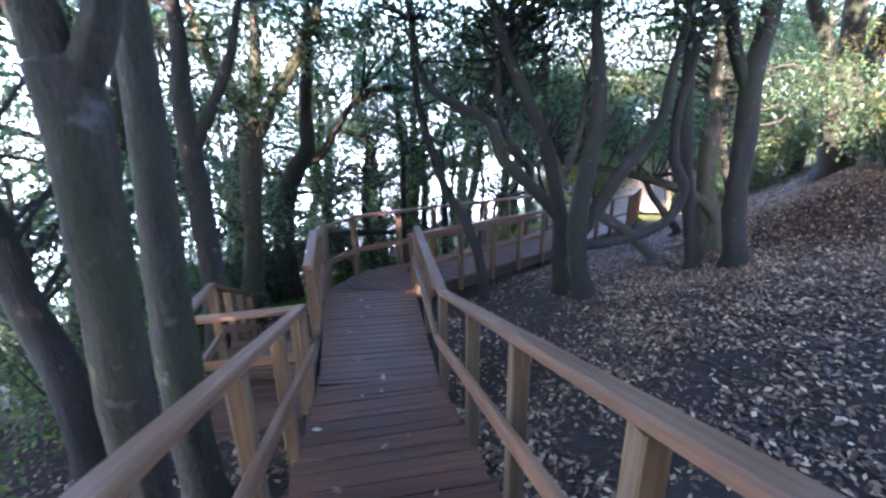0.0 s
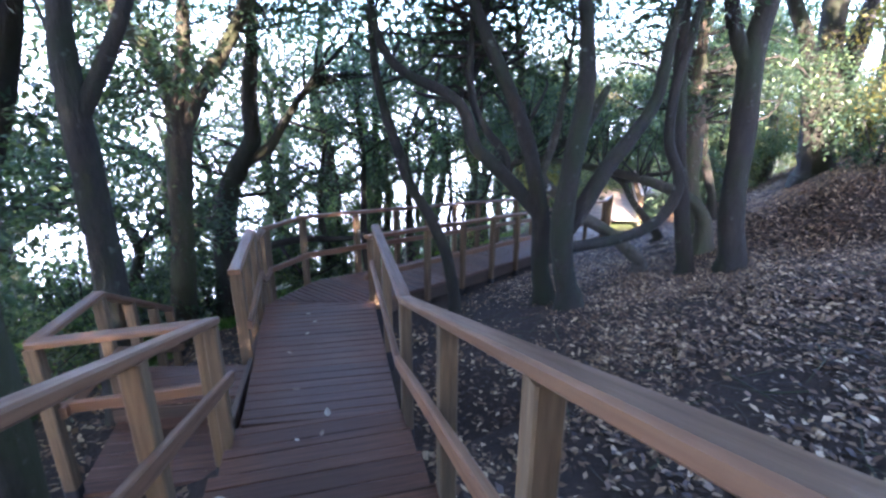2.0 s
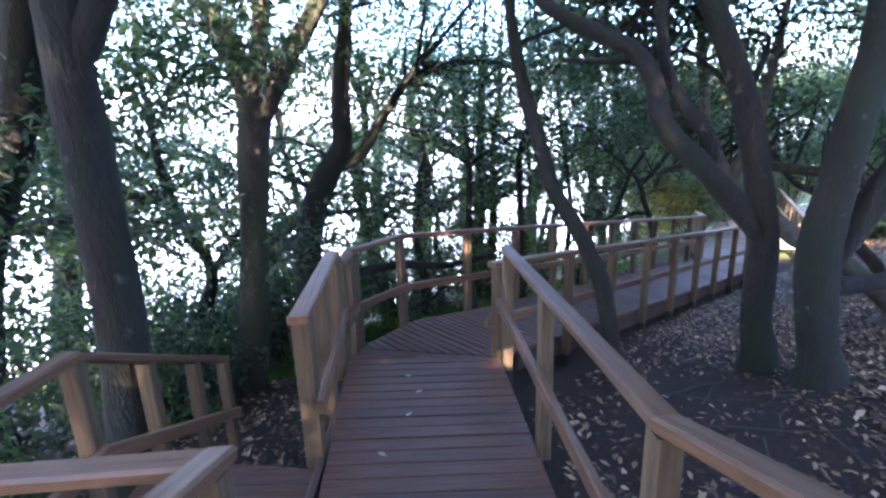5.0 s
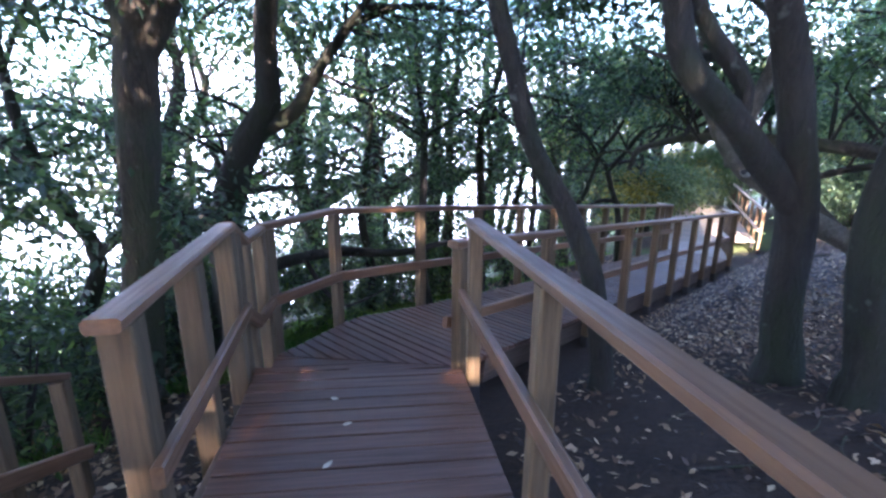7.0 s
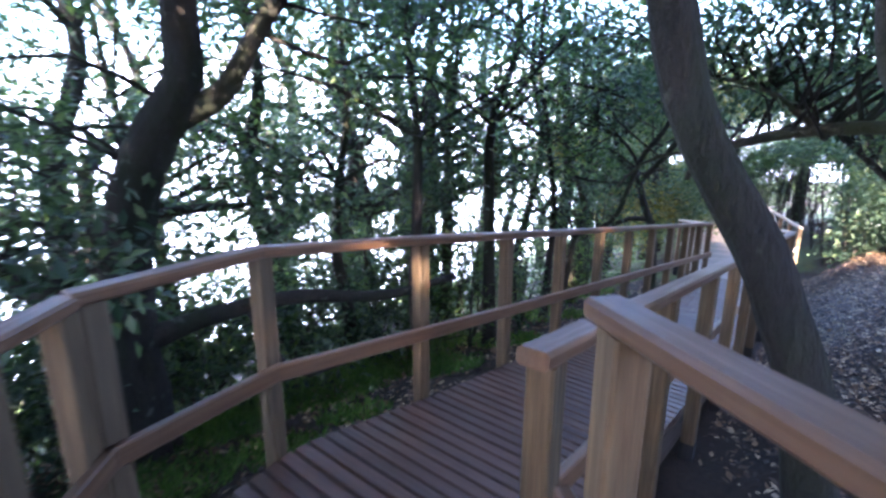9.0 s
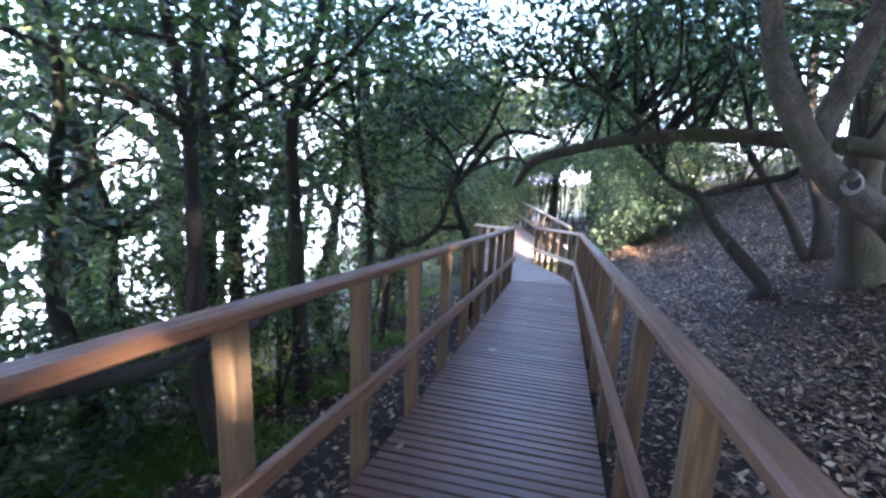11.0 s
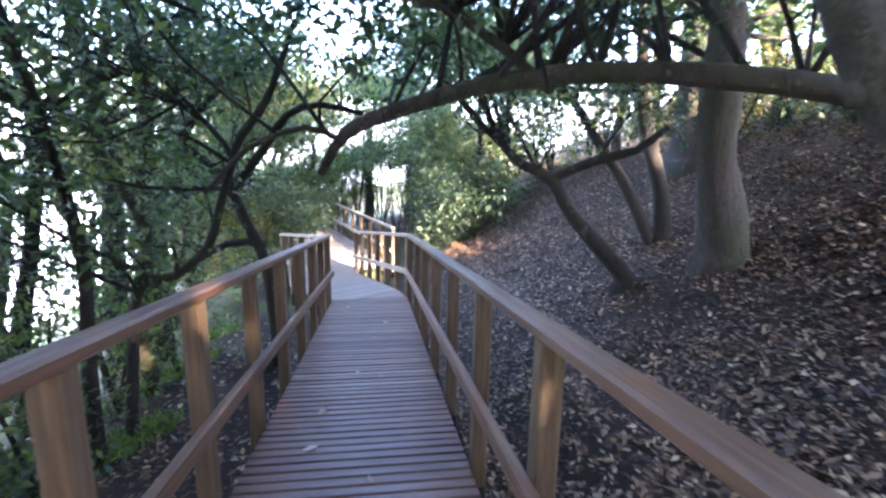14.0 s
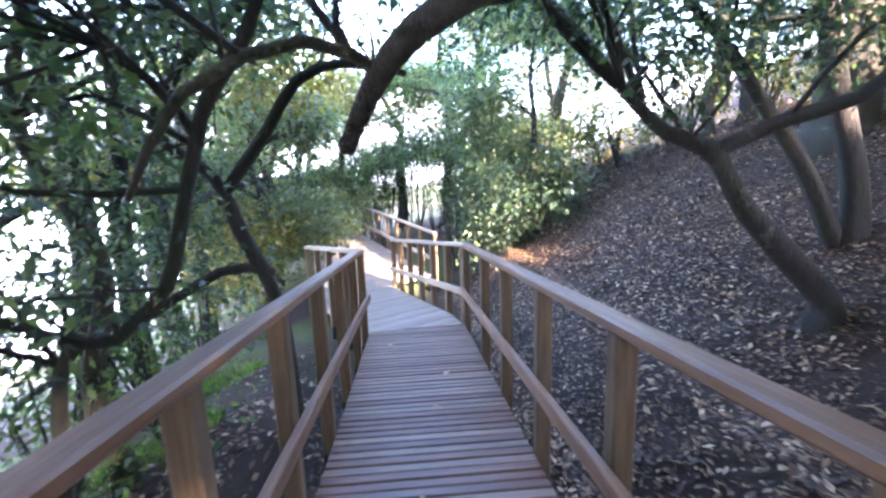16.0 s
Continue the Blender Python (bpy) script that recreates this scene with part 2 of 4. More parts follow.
def make_ground():
    xs, ys = axis_steps(), axis_steps()
    v = [(x, y, ground_z(x, y)) for y in ys for x in xs]
    n = len(xs)
    f = [(j * n + i, j * n + i + 1, (j + 1) * n + i + 1, (j + 1) * n + i) for j in range(len(ys) - 1) for i in range(n - 1)]
    ob = new("ground", mesh_from("ground", v, f, M_SOIL, True))
    tagged(ob, "dark brown forest floor of a wooded hillside", "ground", kind="structure")


make_ground()


# ---- boardwalk ----
def clip(poly, nx, ny, d):
    """The part of a convex polygon where nx*x + ny*y <= d."""
    out = []
    for (x0, y0), (x1, y1) in zip(poly, poly[1:] + poly[:1]):
        s0, s1 = nx * x0 + ny * y0 - d, nx * x1 + ny * y1 - d
        if s0 <= 0:
            out.append((x0, y0))
        if (s0 < 0 < s1) or (s1 < 0 < s0):
            k = s0 / (s0 - s1)
            out.append((x0 + (x1 - x0) * k, y0 + (y1 - y0) * k))
    return out


def planks(parent, poly, along, height, pitch=0.095, gap=0.008, thick=0.035, start=0.0, mat=None):
    """Boards that fill a convex polygon one after another in the direction `along`; height(x, y) is the top."""
    ax, ay = Vector(along).normalized()
    turn = Matrix.Rotation(math.atan2(ay, ax) + math.pi / 2, 4, "Z")
    s = [ax * x + ay * y for x, y in poly]
    k = min(s) + start
    while k < max(s) - 0.01:
        strip = clip(clip(poly, ax, ay, k + pitch - gap), -ax, -ay, -k)
        k += pitch
        if len(strip) < 3:
            continue
        cx, cy = sum(p[0] for p in strip) / len(strip), sum(p[1] for p in strip) / len(strip)
        lift = random.uniform(-0.002, 0.002)
        tilt = random.uniform(-0.003, 0.003)
        m = Matrix.Translation((cx, cy, height(cx, cy))) @ turn
        inv = m.inverted()
        bm = bmesh.new()
        c = 0.004
        top, rim, low = [], [], []
        for x, y in strip:
            local = inv @ Vector((x, y, height(x, y) + lift))
            shrink = local.copy()
            shrink.x *= 0.997
            shrink.y *= 0.90
            shrink.z += tilt * local.x
            top.append(bm.verts.new(shrink))
            rim.append(bm.verts.new(local - Vector((0, 0, c))))
            low.append(bm.verts.new(local - Vector((0, 0, thick))))
        n = len(strip)
        bm.faces.new(top)
        bm.faces.new(low[::-1])
        for i in range(n):
            j = (i + 1) % n
            bm.faces.new((rim[i], rim[j], top[j], top[i]))
            bm.faces.new((low[i], low[j], rim[j], rim[i]))
        bmesh.ops.recalc_face_normals(bm, faces=bm.faces)
        ob = link("plank", bm, mat(cx, cy) if mat else M_DECK, parent)
        ob.matrix_local = m


def empty(name, place=(0, 0, 0)):
    ob = new(name)
    ob.location = place
    ob.empty_display_size = 0.2
    return ob


def joist(parent, p, q, height=0.16, width=0.05, drop=0.04, name="joist"):
    bm, m = bar(p, q, width, height, drop=drop)
    ob = link(name, bm, M_JOIST, parent)
    ob.matrix_local = m


MID_H = 0.46
POST = 0.088


def railing(points, inner, spacing, label, height=1.1, ends=(0.0, 0.0), phase=None, stands=None, rail_w=0.098, post_w=POST, rail_mat=None):
    """A timber railing over the deck-level points. inner: +1 if the deck lies to the left of the run, -1 to its right.
    The posts stand centred under the handrail, the middle rail is fixed to their inner faces."""
    base = empty("railing", points[0])
    inv = Matrix.Translation(points[0]).inverted()
    up = Vector((0, 0, height))
    for i, (p, q) in enumerate(zip(points[:-1], points[1:])):
        p, q = Vector(p), Vector(q)
        e0 = ends[0] if i == 0 else 0.0
        e1 = ends[1] if i == len(points) - 2 else 0.02
        d = (q - p).normalized()
        bm, m = bar(p + up - d * e0, q + up + d * e1, rail_w, 0.052, chamfer=0.011)
        ob = link("handrail", bm, rail_mat or M_RAIL, base)
        ob.matrix_local = inv @ m
        side = Vector((-d.y, d.x, 0)).normalized() * inner * (post_w / 2 + 0.024)
        mid = Vector((0, 0, MID_H + 0.05))
        bm, m = bar(p + mid + side - d * e0, q + mid + side + d * e1, 0.045, 0.088, chamfer=0.008)
        ob = link("middle_rail", bm, rail_mat or M_RAIL, base)
        ob.matrix_local = inv @ m
        length = (q - p).length
        n = max(1, round(length / spacing))
        stops = [k * length / n for k in range(n + 1)]
        if phase is not None:
            stops = [0.0] + [k for k in np.arange(phase, length - 0.5, spacing)] + [length]
        if stands is not None:
            stops = [0.0, *stands[i], length]
        for k, at in enumerate(stops):
            if k == 0 and i > 0:
                continue
            c = p + d * min(max(at, 0.06 if i == 0 else 0), length - (0.06 if i == len(points) - 2 else 0))
            g = ground_z(c.x, c.y)
            bottom = max(c.z - 0.16, g + 0.02)
            turn = math.atan2(d.y, d.x) + random.uniform(-0.03, 0.03)
            top = c.z + height - 0.051
            post = link("post", post_bm(post_w, top - bottom), M_POST, base)
            post.matrix_local = inv @ (Matrix.Translation((c.x, c.y, bottom)) @ Matrix.Rotation(turn, 4, "Z"))
            if bottom - g > 0.05:
                h = bottom - g + 0.15
                sub = link("post_foot", post_bm(post_w + 0.004, h), M_TAR, post, "black tarred foot of the post")
                sub.matrix_local = Matrix.Translation((0, 0, -h))
    tagged(base, label, "railing", group="railings of the boardwalk")
    return base


# plan of the walk: rail lines, right and left, with the deck's levels
STAIR_TOP_R, STAIR_TOP_L = (0.80, -0.9), (-0.40, -0.9)
KNEE_R, KNEE_L = (0.0, 4.29), (-1.34, 4.12)
TURN_R = (-0.39, 7.12)
Z_TOP, Z_KNEE, Z_STEP, Z_TURN, Z_END = 0.42, -1.48, -1.77, -1.98, -3.25
RUN = Vector((0.659, 0.752))
RUN_R = (-0.51, 7.29)
END_R, END_L = (5.94, 14.76), (4.80, 15.48)
LEFT_OUT = [(-2.02, 7.72), (-1.60, 8.38), (-0.85, 9.12), (-0.18, 9.86)]


def z_run(x, y):
    s = (x + 0.4) * RUN.x + (y - 7.6) * RUN.y
    return Z_TURN - 0.131 * max(0.0, s)


def z_lower(x, y):
    return Z_KNEE + (Z_STEP - Z_KNEE) * min(1.0, max(0.0, (y - 4.2) / 2.8))


def lerp2(p, q, k):
    return (p[0] + (q[0] - p[0]) * k, p[1] + (q[1] - p[1]) * k)


def stairs():
    base = empty("stairs")
    n = 12
    rise = (Z_TOP - Z_KNEE) / n
    for i in range(n):
        k0, k1 = i / n, (i + 1) / n
        z = Z_TOP - rise * (i + 1)
        l0, l1 = lerp2(STAIR_TOP_L, KNEE_L, k0), lerp2(STAIR_TOP_L, KNEE_L, k1 + 0.006)
        r0, r1 = lerp2(STAIR_TOP_R, KNEE_R, k0), lerp2(STAIR_TOP_R, KNEE_R, k1 + 0.006)
        inset = 0.03
        l0, l1, r0, r1 = lerp2(l0, r0, inset), lerp2(l1, r1, inset), lerp2(r0, l0, inset), lerp2(r1, l1, inset)
        d = Vector((l1[0] - l0[0], l1[1] - l0[1]))
        planks(base, [l0, l1, r1, r0], d, lambda x, y, z=z: z, pitch=d.length / 3 + 0.0001)
        joist(base, (*lerp2(l1, l0, 0.08), z), (*lerp2(r1, r0, 0.08), z), 0.11, 0.03, 0.036, "riser")
    for a2, b2, o in ((STAIR_TOP_L, KNEE_L, 0.10), (STAIR_TOP_R, KNEE_R, -0.10)):
        joist(base, (a2[0] + o, a2[1], Z_TOP - rise), (b2[0] + o, b2[1], Z_KNEE - 0.05), 0.24, 0.05, 0.10, "stringer")
    tagged(base, "broad wooden outdoor steps with dark reddish-brown treads", "stairs", kind="structure")


stairs()


def lower_deck():
    base = empty("deck_1")
    poly = [(KNEE_L[0] + 0.06, 4.20), (-1.90, 7.10), (TURN_R[0] - 0.06, 7.10), (KNEE_R[0] - 0.06, 4.29)]
    planks(base, poly, (-0.13, 0.99), z_lower, pitch=0.14)
    joist(base, (-1.40, 4.3, Z_KNEE), (-1.86, 7.05, Z_STEP))
    joist(base, (-0.09, 4.3, Z_KNEE), (-0.55, 7.05, Z_STEP))
    joist(base, (-0.75, 4.3, Z_KNEE), (-1.2, 7.05, Z_STEP))
    joist(base, (-1.88, 7.07, Z_STEP), (-0.54, 7.07, Z_STEP), 0.13, 0.03, 0.036, "riser")
    tagged(base, "reddish-brown boardwalk deck of cross boards", "boardwalk", kind="structure")


lower_deck()


def glare_boards(x, y):
    """Towards its open end more and more of the ramp's boards have the glare in their colour."""
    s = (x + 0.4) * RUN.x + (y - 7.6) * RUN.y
    return M_DECK_HALF_GLARE if rng_boards.uniform(5.0, 8.6) < s else M_DECK


rng_boards = random.Random(3)


def turn_deck():
    """The flat corner after the step; its boards change direction along a seam."""
    base = empty("deck_2")
    planks(base, [(-1.90, 7.09), (-1.96, 7.66), (-0.42, 7.50), (-0.51, 7.09)], (-0.13, 0.99), lambda x, y: Z_TURN, pitch=0.14)
    poly = [(-0.40, 7.52), (-1.955, 7.675), (-1.53, 8.36), (-0.80, 9.07), (-0.14, 9.80), (END_L[0] + 0.05, END_L[1] - 0.02), (END_R[0] - 0.05, END_R[1]), (-0.33, 7.64)]
    planks(base, poly, tuple(RUN), z_run, pitch=0.092, gap=0.016, mat=glare_boards)
    for a2, b2 in (((-0.25, 7.75), (5.86, 14.78)), ((-0.95, 8.85), (4.88, 15.44)), ((-0.6, 8.3), (5.4, 15.1))):
        joist(base, (*a2, z_run(*a2)), (*b2, z_run(*b2)), 0.2)
    joist(base, (-1.9, 7.75, Z_TURN), (-1.5, 8.4, Z_TURN), 0.2)
    tagged(base, "long sloping boardwalk deck, cross boards with far-end glare in their colour", "boardwalk", kind="structure")


turn_deck()

# railings of the steps and the first deck
STEP_RAIL = "brown timber handrail with square pine posts beside the steps"
railing([(*STAIR_TOP_R, Z_TOP), (*KNEE_R, Z_KNEE), (*TURN_R, Z_STEP + 0.07)], 1, 0.98, STEP_RAIL, height=1.00, ends=(0, 0.04), stands=((0.94, 2.01, 3.09, 4.16), (1.45,)))
railing([(*STAIR_TOP_L, Z_TOP), (*KNEE_L, Z_KNEE)], -1, 0.98, STEP_RAIL, height=0.95, ends=(0, 0.04), stands=((0.75, 1.83, 2.9, 3.98),))
railing([(-1.64, 5.48, -1.72), (-1.96, 7.02, -1.78)], -1, 0.75, "short timber railing between the side landing and the corner", height=1.06, ends=(0.06, 0.03), rail_w=0.115, post_w=0.115)
railing([(-1.97, 7.08, Z_STEP - 0.04), (-1.99, 7.32, Z_TURN + 0.0), (-2.02, 7.72, Z_TURN)], -1, 0.5, "short notched piece of timber railing at the corner", height=1.09)
railing([(x, y, z_run(x, y)) for x, y in LEFT_OUT + [END_L]], -1, 1.0, "long timber railing on the downhill edge of the boardwalk", height=1.10)
railing([(x, y, z_run(x, y)) for x, y in (RUN_R, END_R)], 1, 1.02, "long timber railing on the uphill edge of the boardwalk", height=1.09, ends=(0.02, 0), phase=1.31)


def side_landing():
    base = empty("deck_3")
    zl = -1.70
    planks(base, [(-1.46, 4.92), (-2.62, 4.84), (-2.72, 5.48), (-1.60, 5.45)], (-0.1, 1.0), lambda x, y: zl, pitch=0.14)
    planks(base, [(-1.42, 4.10), (-2.44, 3.98), (-2.60, 4.83), (-1.46, 4.91)], (-0.1, 1.0), lambda x, y: zl - 0.17, pitch=0.14)
    joist(base, (-1.46, 4.91, zl), (-2.62, 4.83, zl), 0.13, 0.03)
    joist(base, (-1.42, 4.10, zl - 0.17), (-2.44, 3.98, zl - 0.17), 0.14, 0.03)
    tagged(base, "low side landing of brown boards with one step", "boardwalk", kind="structure")


side_landing()
railing([(-1.36, 4.12, -1.59), (-2.44, 3.98, -1.63), (-2.57, 4.91, -1.68), (-2.96, 6.75, -2.66)], -1, 0.8, "timber railing round the side landing", height=1.04)


# ---- far end of the walk ----
FAR_R, FAR_L = (7.79, 18.5), (5.87, 18.67)


def far_walk():
    base = empty("deck_4")
    fall = lambda x, y: Z_END - 0.16 * max(0.0, (y - 15.2)) if y < 18.6 else Z_END - 0.544
    planks(base, [(END_R[0] - 0.04, END_R[1] + 0.03), (END_L[0] + 0.06, END_L[1] + 0.01), (5.95, 18.6), (7.7, 18.5)], (0.36, 0.93), fall, pitch=0.12, mat=lambda x, y: M_DECK_GLARE)
    planks(base, [(5.98, 18.64), (8.9, 18.46), (11.4, 24.5), (9.8, 25.2)], (0.42, 0.9), fall, pitch=0.14, mat=lambda x, y: M_DECK_GLARE)
    tagged(base, "boardwalk deck beyond the ramp, bright light put into its colour", "boardwalk", kind="structure")


far_walk()
railing([(*END_R, Z_END), (*FAR_R, Z_END - 0.62)], 1, 0.7, "timber railing that bends at the end of the ramp", height=1.11, rail_mat=M_RAIL_GLARE)
railing([(*END_L, Z_END), (*FAR_L, Z_END - 0.50)], -1, 0.9, "timber railing of the far walk, glare in its colour", height=1.13, rail_mat=M_RAIL_GLARE)
railing([(8.9, 18.3, Z_END - 0.6), (11.4, 24.4, Z_END - 0.6)], 1, 0.9, "farther timber railing of the far walk, glare in its colour", height=1.08, rail_mat=M_RAIL_GLARE)


# ---- trees ----
def spline(points, step):
    """Catmull-Rom through (x, y, z, r)."""
    P = np.array([points[0], *points, points[-1]], float)
    P[0] = 2 * P[1] - P[2]
    P[-1] = 2 * P[-2] - P[-3]
    P[0, 3], P[-1, 3] = P[1, 3], P[-2, 3]
    out = []
    for i in range(1, len(P) - 2):
        n = max(2, int(np.linalg.norm(P[i + 1, :3] - P[i, :3]) / step))
        for k in np.arange(n) / n:
            a2, b2, c, d = P[i - 1:i + 3]
            out.append(0.5 * (2 * b2 + (c - a2) * k + (2 * a2 - 5 * b2 + 4 * c - d) * k * k + (3 * b2 - a2 - 3 * c + d) * k ** 3))
    out.append(P[-2])
    return np.array(out)


def limb_tube(points, sides, step, seed):
    """Verts and quads of a tapered, slightly lumpy limb."""
    S = spline(points, step)
    n = len(S)
    T = np.gradient(S[:, :3], axis=0)
    T /= np.linalg.norm(T, axis=1)[:, None] + 1e-9
    ref = np.array((0.31, 0.95, 0.05))
    verts, faces = [], []
    for i in range(n):
        u = np.cross(T[i], ref)
        u /= np.linalg.norm(u)
        w = np.cross(T[i], u)
        for k in range(sides):
            a2 = 2 * math.pi * k / sides
            p = S[i, :3]
            q = Vector((p[0] * 2.2 + math.cos(a2), p[1] * 2.2 + math.sin(a2), p[2] * 1.7 + seed))
            r = max(0.006, S[i, 3]) * (1 + 0.16 * noise.noise(q) + 0.07 * noise.noise(q * 3.1))
            verts.append(p + r * (math.cos(a2) * u + math.sin(a2) * w))
    for i in range(n - 1):
        for k in range(sides):
            j = (k + 1) % sides
            faces.append((i * sides + k, i * sides + j, (i + 1) * sides + j, (i + 1) * sides + k))
    # close both ends
    verts.append(S[0, :3])
    for k in range(sides):
        faces.append(((k + 1) % sides, k, len(verts) - 1, len(verts) - 1))
    verts.append(S[-1, :3] + T[-1] * max(0.01, S[-1, 3]) * 0.6)
    t = len(verts) - 1
    for k in range(sides):
        faces.append(((n - 1) * sides + k, (n - 1) * sides + (k + 1) % sides, t, t))
    return verts, faces


def tubes_mesh(name, limbs, mat, sides=10, step=0.12, seed=0.0):
    V, F = [], []
    for i, l in enumerate(limbs):
        v, f = limb_tube(l, sides if l[0][3] > 0.05 else 6, step if l[0][3] > 0.03 else step * 2, seed + i)
        o = len(V)
        V += v
        F += [tuple(o + c for c in q) for q in f]
    me = bpy.data.meshes.new(name)
    me.from_pydata([tuple(v) for v in V], [], [q if q[2] != q[3] else q[:3] for q in F])
    me.materials.append(mat)
    me.shade_smooth()
    return me


def leaf_mesh(name, clusters, per, size, mat, rng, spread=0.36, droop=0.25):
    """Folded single leaves round the twig ends given as rows of x, y, z."""
    C = np.repeat(np.asarray(clusters, float), per, axis=0)
    n = len(C)
    off = rng.normal(size=(n, 3)) * spread * np.array((1, 1, 0.62)) * 0.6
    c = C + off
    d = off / (np.linalg.norm(off, axis=1)[:, None] + 1e-6) + rng.normal(size=(n, 3)) * 0.55
    d[:, 2] -= droop
    d /= np.linalg.norm(d, axis=1)[:, None]
    up = rng.normal(size=(n, 3)) * 0.55 + np.array((0, 0, 1.0))
    s = np.cross(d, up)
    s /= np.linalg.norm(s, axis=1)[:, None] + 1e-6
    nrm = np.cross(s, d)
    L = size * rng.uniform(0.65, 1.35, (n, 1))
    W = L * 0.24
    tip, root = c + d * L * 0.5 - nrm * L * 0.08, c - d * L * 0.5
    a2, b2 = c + s * W + nrm * W * 0.35, c - s * W + nrm * W * 0.35
    V = np.stack([root, a2, tip, b2], 1).reshape(-1, 3)
    i = np.arange(n)[:, None] * 4
    F = np.concatenate([i + np.array((0, 1, 2)), i + np.array((0, 2, 3))], 1).reshape(-1, 3)
    return mesh_from(name, V, F, mat)


def blob(rng, centre, radii, n, hollow=0.35):
    """n twig ends in a lumpy ellipsoid."""
    d = rng.normal(size=(n, 3))
    d /= np.linalg.norm(d, axis=1)[:, None]
    r = rng.uniform(hollow ** 3, 1, (n, 1)) ** (1 / 3)
    return np.array(centre) + d * r * np.array(radii)


def twigs_for(rng, limbs, clusters, k=0.012, every=3):
    """Thin twigs from the nearest limb towards some of the leaf clusters."""
    S = np.concatenate([spline(l, 0.3) for l in limbs])
    out = []
    for c in clusters[::every]:
        q = S[np.argmin(np.linalg.norm(S[:, :3] - c, axis=1) + 0.4 * np.maximum(0, S[:, 2] - c[2]) + rng.uniform(0, 0.8, len(S)))]
        dist = np.linalg.norm(q[:3] - c)
        if 0.3 < dist < 2.2:
            m = (q[:3] + c) / 2 + rng.normal(size=3) * 0.12 * dist
            m[2] += 0.08 * dist
            r = min(0.7 * q[3], 0.008 + k * dist)
            out.append([(*q[:3], r), (*m, r * 0.7), (*c, 0.005)])
    return out


def over_walk(c):
    """Whether a leaf cluster would hang into the walk's headroom."""
    x, y, z = c
    if y < 4.2:
        mid, deck = -0.1 - 0.13 * y, 0.1 - 0.37 * y
    elif y < 7.6:
        mid, deck = -0.7 - 0.13 * (y - 4.2), -1.6
    else:
        mid, deck = -0.9 + 0.877 * (y - 8.0), -2.0 - 0.115 * (y - 7.6)
    near = abs(x - mid) < (1.25 if y < 7.6 else 1.75)
    return -3 < y < 26 and near and z < deck + (2.75 if y < 9.5 else 2.35)


def tree(limbs, crown, label, bark_mat=None, leaf_mat=None, seed=1, per=26, size=0.085, name="tree", root=True, twig_every=3, sides=12, spread=0.36, stout=1.0, high=()):
    """limbs: rows of (x, y, z, radius), the trunk first; crown: (centre, radii, clusters) for each mass of leaves."""
    rng = np.random.default_rng(seed)
    limbs = [[(*p[:3], p[3] * stout) for p in l] for l in limbs]
    x, y, z, r = limbs[0][0]
    g = ground_z(x, y)
    if root:
        limbs[0] = [(x, y, g - 0.2 - r, r * 1.4), (x, y, g + 0.02, r * 1.3), (x, y, g + 0.2, r * 1.08)] + [p for p in limbs[0] if p[2] > g + 0.35]
    for l in limbs[1:]:
        p0, p1 = Vector(l[0][:3]), Vector(l[1][:3])
        back = p0 - (p1 - p0).normalized() * l[0][3] * 1.3 - Vector((0, 0, l[0][3] * 0.6))
        l[0] = (*l[0][:3], l[0][3] * 0.92)
        l.insert(0, (*back, l[0][3] * 0.5))
    base = empty(name, (x, y, g))
    inv = Matrix.Translation((-x, -y, -g))
    clusters = np.concatenate([blob(rng, *c) for c in crown]) if crown else np.zeros((0, 3))
    clusters = np.array([c for c in clusters if not over_walk(c)]).reshape(-1, 3)
    twigs = twigs_for(rng, limbs, clusters, every=twig_every) if len(clusters) else []
    tr = new("trunk", tubes_mesh("trunk", limbs, bark_mat or M_BARK, sides, 0.12, seed * 1.7))
    tr.parent, tr.matrix_local = base, inv
    if twigs:
        tw = new("twigwork", tubes_mesh("twigwork", twigs, M_BARK_DARK, 5, 0.3, seed))
        tw.parent, tw.matrix_local = base, inv
        tagged(tw, kind="stuff")
    if len(clusters):
        cr = new("crown", leaf_mesh("crown", clusters, per, size, leaf_mat or M_LEAF, rng, spread))
        cr.parent, cr.matrix_local = base, inv
        tagged(cr, kind="stuff")
    # Big-leaved masses above the view, added to shade what lies below.
    if high:
        top = np.concatenate([blob(rng, *c) for c in high])
        cr = new("high_crown", leaf_mesh("high_crown", top, 22, 0.30, leaf_mat or M_LEAF, rng, 0.6))
        cr.parent, cr.matrix_local = base, inv
        tagged(cr, kind="stuff")
    tagged(base, label, "tree")
    return base


